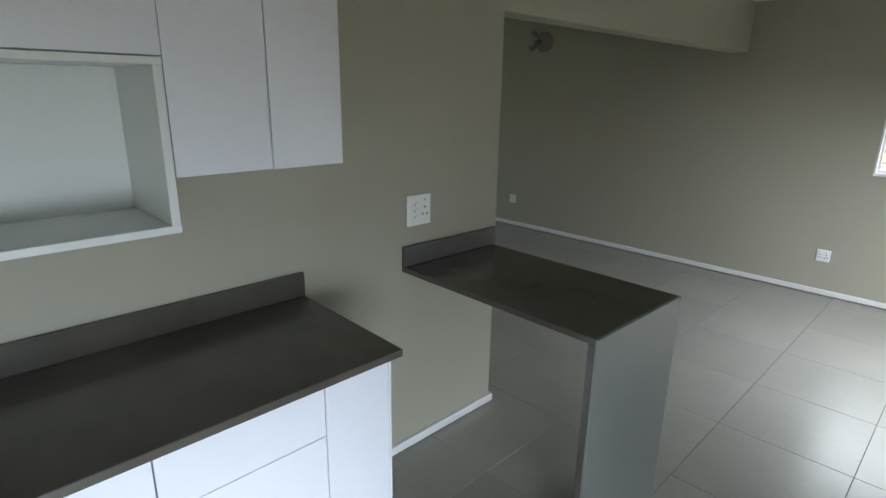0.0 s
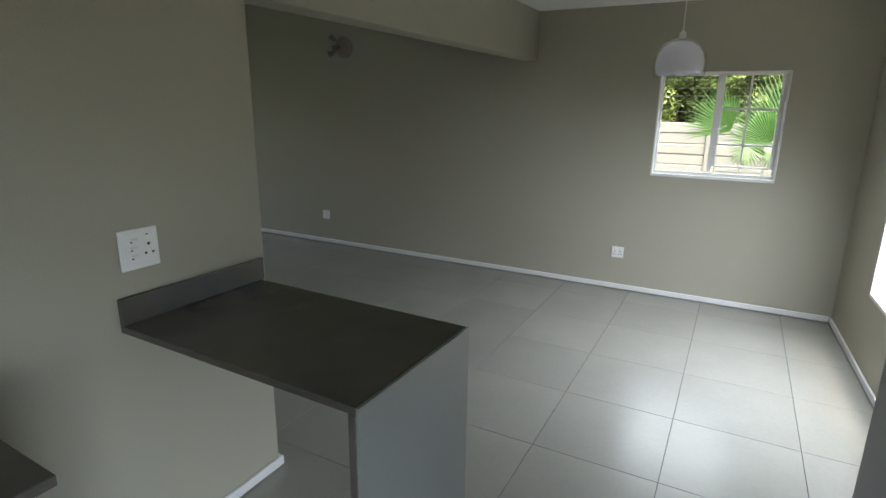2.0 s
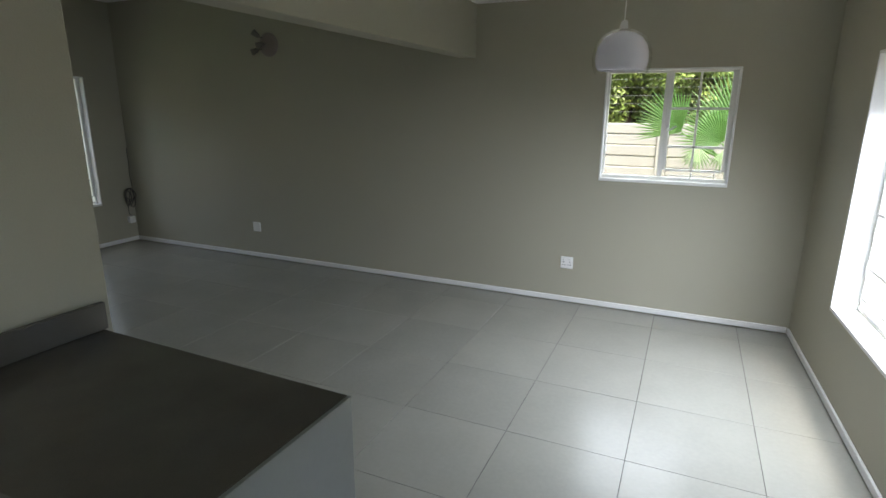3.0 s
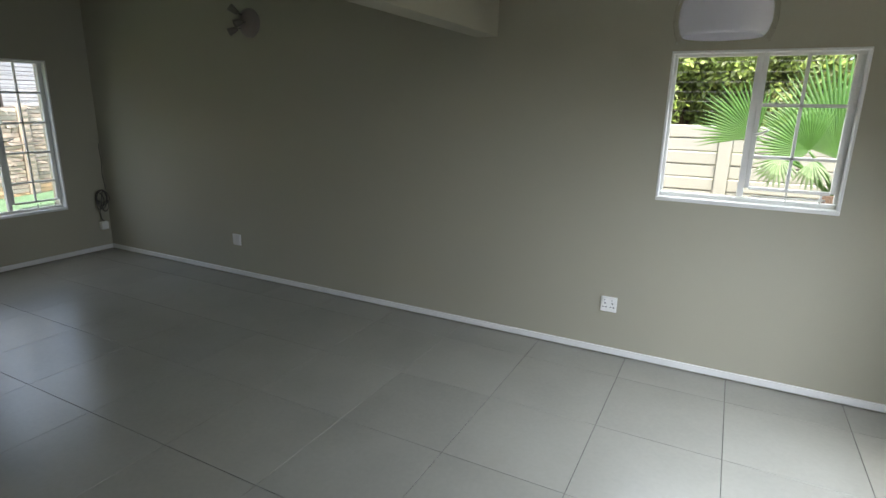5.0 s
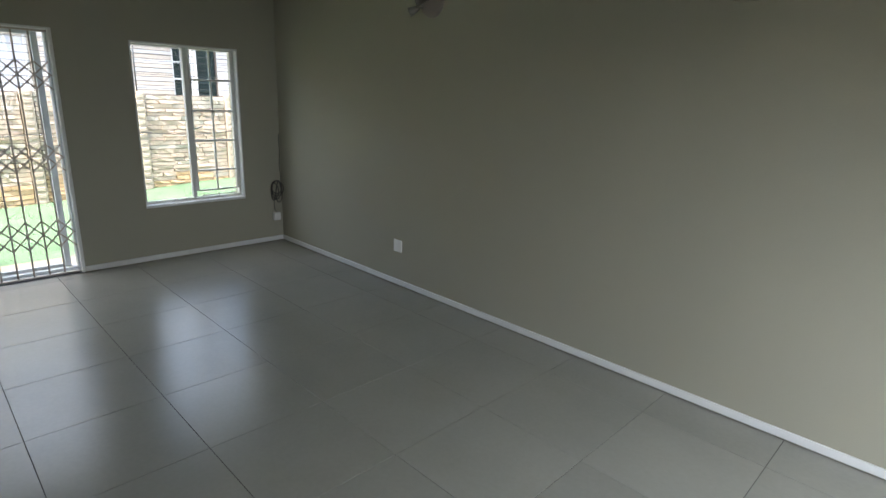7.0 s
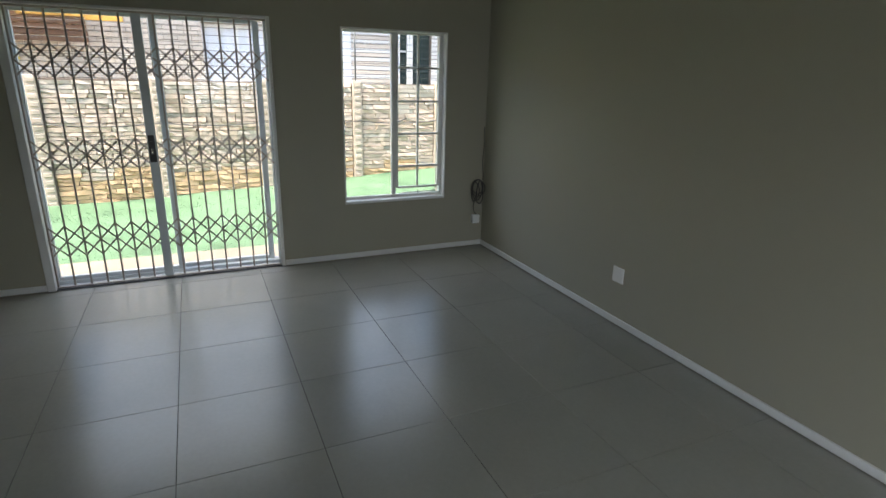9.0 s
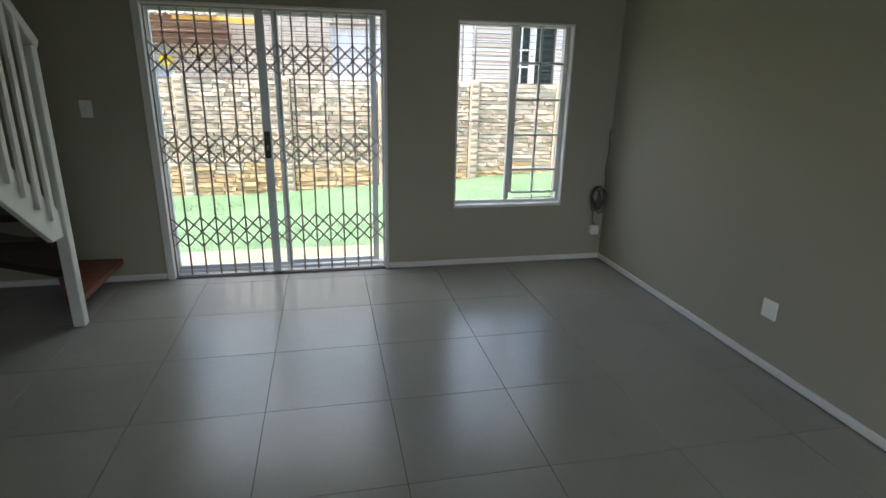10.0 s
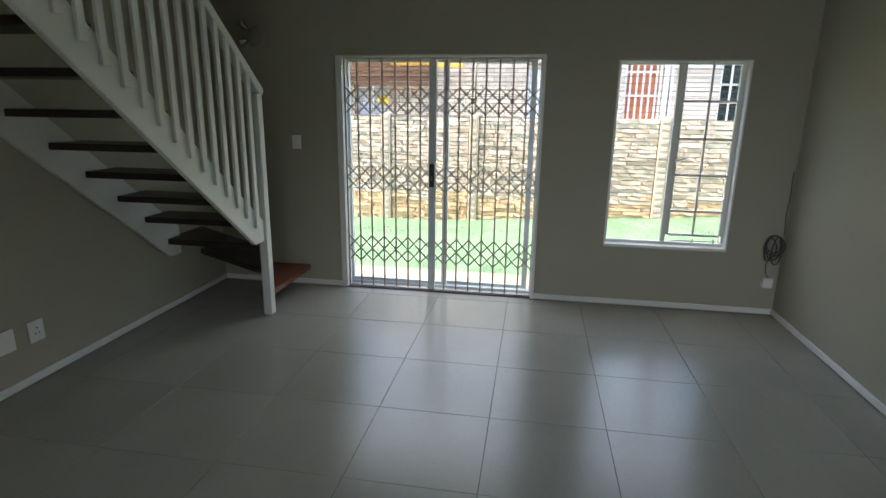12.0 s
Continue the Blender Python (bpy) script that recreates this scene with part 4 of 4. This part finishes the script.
def hedge_tree(x, y, high, spread, seed):
    t = thing("tree", (x, y, -0.36), "dense green garden tree behind the cream fence", "tree", "trees behind the fence")
    rng = random.Random(seed)
    part("trunk", tube(bmesh.new(), [(x, y, -0.36), (x + 0.05, y, 0.8), (x - 0.03, y + 0.05, 1.8), (x, y, high * 0.75)], [0.13, 0.11, 0.09, 0.03], 10), M_BARK, t)
    centers = []
    for k in range(34):
        a, z = rng.uniform(0, 2 * math.pi), rng.uniform(0.9, high)
        r = spread * (1 - 0.45 * abs(z - high * 0.5) / (high * 0.6)) * rng.uniform(0.35, 1.0)
        cx, cy = x + r * math.cos(a), y + r * math.sin(a)
        centers.append((cx, cy, z, rng.uniform(0.20, 0.42)))
        if k % 3 == 0:
            part("limb", tube(bmesh.new(), [(x, y, z * 0.7), ((x + cx) / 2, (y + cy) / 2, z * 0.9), (cx, cy, z)], [0.04, 0.025, 0.01], 6), M_BARK, t)
    ob = new("crown", leaf_mesh("crown", centers, 560, 0.042, seed, M_LEAF))
    ob.parent = t
    ob.matrix_parent_inverse = t.matrix_basis.inverted()


for k, (x, y, high, spread) in enumerate(((-2.2, 8.6, 3.6, 1.2), (-0.4, 8.3, 3.8, 1.1), (1.5, 8.2, 3.4, 1.0), (2.9, 8.7, 4.0, 1.3), (0.6, 9.6, 4.4, 1.4), (2.2, 9.9, 4.6, 1.4), (-1.4, 9.8, 4.2, 1.4), (4.4, 8.4, 3.8, 1.2), (0.9, 10.6, 4.2, 1.5), (-0.4, 11.0, 4.4, 1.5), (0.7, 8.4, 3.0, 0.9))):
    hedge_tree(x, y, high, spread, 20 + k)


def fan_palm():
    px, py = 2.25, 5.45
    p = thing("fan_palm", (px, py, -0.36), "fan palm with broad green pleated leaves outside the window", "palm")
    part("trunk", tube(bmesh.new(), [(px, py, -0.36), (px + 0.02, py, 0.4), (px, py, 0.95)], [0.16, 0.14, 0.11], 12), M_BARK, p, "rough brown palm trunk")
    rng = random.Random(5)

    def fan(hub, aim, size, open_deg, mat, droop, n=30):
        hub, aim = Vector(hub), Vector(aim).normalized()
        part("leaf_stalk", tube(bmesh.new(), [(px, py, 0.9), tuple((Vector((px, py, 0.9)) + hub) / 2 + Vector((0, 0, 0.06))), tuple(hub)], [0.018, 0.014, 0.010], 6), M_PALM, p)
        face = Vector((-0.25, -1.0, 0.25))
        face = (face - face.dot(aim) * aim).normalized()
        side = aim.cross(face)
        bm = bmesh.new()
        step = 2 * radians(open_deg) / (n - 1)
        for k in range(n):
            a = radians(open_deg) * (k / (n - 1) - 0.5) * 2
            way = math.cos(a) * aim + math.sin(a) * side
            across = face.cross(way).normalized()
            length = size * (1 - 0.22 * abs(a) / radians(open_deg)) * rng.uniform(0.92, 1.06)
            fall = droop * size * (0.7 + 0.5 * rng.random())
            rows = []
            for q, wide in ((0.02, 0.02), (0.28, 0.28), (0.56, 0.54), (0.76, 0.36), (0.90, 0.16), (1.0, 0.02)):
                c = hub + way * length * q + Vector((0, 0, -fall * q ** 3)) + face * 0.03 * math.sin(3 * q)
                hw = wide * length * step * 0.54
                rows.append([bm.verts.new(c - across * hw), bm.verts.new(c + face * hw * 0.45), bm.verts.new(c + across * hw)])
            for r0, r1 in zip(rows, rows[1:]):
                for j in range(2):
                    bm.faces.new((r0[j], r0[j + 1], r1[j + 1], r1[j]))
        part("palm_leaf", bm, mat, p)

    fan((1.60, 5.32, 1.40), (-0.62, -0.1, 0.62), 0.58, 52, M_PALM, 0.06, 26)
    fan((2.00, 5.38, 1.30), (-0.72, -0.1, 0.50), 0.52, 78, M_PALM, 0.04, 34)
    fan((2.22, 5.50, 1.24), (-0.10, 0.1, 1.0), 0.95, 62, M_PALM, 0.03, 40)
    fan((2.45, 5.55, 1.35), (0.55, 0.1, 0.8), 0.90, 85, M_PALM, 0.12, 34)
    fan((2.45, 5.30, 1.15), (0.8, -0.3, 0.15), 0.70, 85, M_PALM, 0.22, 30)
    fan((1.80, 5.25, 1.25), (-0.10, -0.1, -1.0), 0.26, 55, M_PALMDRY, 0.1, 11)
    fan((2.02, 5.24, 1.24), (0.12, -0.1, -1.0), 0.26, 45, M_PALMDRY, 0.1, 9)


fan_palm()


def east_fence():
    x = 4.7
    f = thing("precast_fence", (x, 2.0, -0.36), "cream precast concrete fence beyond the wide window", "fence")
    posts = [-3.6 + 1.85 * k for k in range(7)]
    post = mesh_of("post", block(-0.075, 0.075, -0.065, 0.065, -0.36, 1.95, bevel=0.012, segments=2), M_PRECAST)
    board = mesh_of("board", block(-0.028, 0.028, 0.066, 1.784, 0.0, 0.135, bevel=0.010), M_PRECAST)
    for y in posts:
        piece("post", post, f, (x, y, 0))
    for y in posts[:-1]:
        for k in range(16):
            piece("board", board, f, (x, y, 1.90 - 0.14 * (k + 1)))
    t = thing("shrub", (4.15, 3.3, -0.36), "small yellow-green shrub against the cream fence", "shrub")
    part("stem", tube(bmesh.new(), [(4.15, 3.3, -0.36), (4.17, 3.32, 0.0), (4.13, 3.3, 0.3)], [0.02, 0.015, 0.006], 6), M_BARK, t)
    rng = random.Random(3)
    clumps = [(4.15 + rng.uniform(-0.2, 0.2), 3.3 + rng.uniform(-0.25, 0.25), rng.uniform(-0.05, 0.45), 0.14) for _ in range(9)]
    ob = new("foliage", leaf_mesh("foliage", clumps, 120, 0.04, 77, M_LEAF))
    ob.parent = t
    ob.matrix_parent_inverse = t.matrix_basis.inverted()


east_fence()


# ---- floor tiles ----
def floor():
    bm = bmesh.new()
    box(bm, W_X, -0.15, S_Y, N_Y, -0.36, -0.004)
    box(bm, -0.15, E_FAR, K_Y, N_Y, -0.36, -0.004)
    f = structure("floor", bm, M_GROUT, "large square grey porcelain floor tiles with thin joints", "floor")
    g = 0.0014
    full = mesh_of("tile", block(g, TILE - g, g, TILE - g, -0.012, 0.0, bevel=0.0007), M_TILE)
    k0, k1 = math.floor((W_X - TX) / TILE), math.ceil((E_FAR - TX) / TILE)
    j0, j1 = math.floor((K_Y - TY) / TILE), math.ceil((N_Y - TY) / TILE)
    for k in range(k0, k1):
        for j in range(j0, j1):
            xa, ya = TX + k * TILE, TY + j * TILE
            if xa + TILE < -0.1 and ya + TILE < S_Y:
                continue
            edge = E_X + SKEW * (N_Y - max(ya, K_Y)) + 0.02
            x0, x1, y0, y1 = max(xa, W_X), min(xa + TILE, edge), max(ya, K_Y), min(ya + TILE, N_Y)
            if x1 - x0 > TILE - 1e-4 and y1 - y0 > TILE - 1e-4:
                piece("tile", full, f, (xa, ya, 0))
            elif x1 - x0 > 0.01 and y1 - y0 > 0.01:
                part("tile", block(x0 + g, x1 - g, y0 + g, y1 - g, -0.012, 0.0, bevel=0.0007), M_TILE, f)


floor()


# ---- rough stone garden wall, stone by stone ----
def stone_wall():
    X = -9.0
    w = thing("stone_wall", (X, 1.3, -0.36), "rough stone-faced garden wall with ribbed posts, weathered grey on top", "wall")
    part("core", block(X - 0.16, X - 0.022, -8.0, 10.0, -0.36, 1.45), M_MORTAR, w, "dark recessed joints")
    rng = random.Random(11)
    posts = [-0.89 + 1.463 * k for k in range(-4, 7)]
    alike = []
    for k in range(14):
        bm = bmesh.new()
        box(bm, -0.03, 0.022, 0.0, 1.0, 0.0, 1.0)
        bmesh.ops.subdivide_edges(bm, edges=[e for e in bm.edges if abs(e.verts[0].co.y - e.verts[1].co.y) > 0.5], cuts=2)
        for v in bm.verts:
            if v.co.x > 0:
                v.co.x += rng.uniform(-0.012, 0.016)
            v.co.z += rng.uniform(-0.04, 0.04)
            v.co.y += rng.uniform(-0.03, 0.03)
        alike.append([mesh_of("stone", bm.copy(), mat) for mat in (M_STONETAN, M_FENCESTONE, M_STONEGREY)])
        bm.free()
    near, far = 0, [([], []) for _ in range(3)]
    for a, b in zip(posts, posts[1:]):
        z = -0.33
        while z < 1.43:
            high = rng.uniform(0.052, 0.078)
            high = min(high, 1.47 - z)
            y = a + 0.085
            while y < b - 0.09:
                length = min(rng.uniform(0.16, 0.42), b - 0.085 - y)
                if b - 0.085 - y - length < 0.10:
                    length = b - 0.085 - y
                tone = 0 if z + rng.uniform(-0.12, 0.12) < 0.12 else 2 if z + rng.uniform(-0.10, 0.10) > 1.30 or rng.random() < 0.16 else 1
                me = rng.choice(alike)[tone]
                sy, sz = length - 0.007, high - 0.009
                if -0.9 < a < 3.0 and near < 300:
                    ob = piece("stone", me, w, (X - 0.02 + rng.uniform(-0.006, 0.010), y, z))
                    ob.scale = (1, sy, sz)
                    near += 1
                else:
                    far_v, far_f = far[tone]
                    k = len(far_v)
                    dx = rng.uniform(-0.006, 0.010)
                    far_v += [(X - 0.02 + dx + v.co.x, y + v.co.y * sy, z + v.co.z * sz) for v in me.vertices]
                    far_f += [tuple(k + q for q in poly.vertices) for poly in me.polygons]
                y += length
            z += high
    for (far_v, far_f), mat in zip(far, (M_STONETAN, M_FENCESTONE, M_STONEGREY)):
        me = bpy.data.meshes.new("stones")
        me.from_pydata(far_v, [], far_f)
        me.materials.append(mat)
        ob = new("stones", me)
        ob.parent = w
        ob.matrix_parent_inverse = w.matrix_basis.inverted()
        tagged(ob, "further rough stones of the wall", kind="stuff")
    for y in posts:
        bm = bmesh.new()
        box(bm, X - 0.05, X + 0.045, y - 0.075, y + 0.075, -0.36, 1.49, bevel=0.008)
        po = part("post", bm, M_FENCEPOST, w, "ribbed pale post")
        bm = bmesh.new()
        z = -0.28
        while z < 1.44:
            box(bm, X + 0.045, X + 0.058, y - 0.05, y + 0.05, z, z + 0.062, bevel=0.006)
            z += 0.105
        part("rib", bm, M_FENCEPOST, po)
    e = thing("electric_fence", (X - 0.05, 1.3, 1.49), "thin electric fence wires above the rough stone wall", "fence")
    for k in range(8):
        part("wire", tube(bmesh.new(), [(X - 0.05, -8.0, 1.555 + 0.105 * k), (X - 0.05, 10.0, 1.555 + 0.105 * k)], 0.0035, 5), M_WIRE, e)
    for y in posts[1::2]:
        part("upright", tube(bmesh.new(), [(X - 0.05, y, 1.44), (X - 0.05, y, 2.34)], 0.012, 6), M_WIRE, e)
    c = thing("garden_cable", (X + 0.08, 1.3, 0.86), "dark cable strung along the stone wall", "cable")
    pts = []
    for k in range(61):
        y = posts[2] + (posts[-2] - posts[2]) * k / 60
        q = ((y + 0.89) / 1.463) % 1.0
        pts.append((X + 0.075, y, 0.865 - 0.05 * 4 * q * (1 - q)))
    part("line", tube(bmesh.new(), pts, 0.008, 6), M_CABLE, c)


stone_wall()
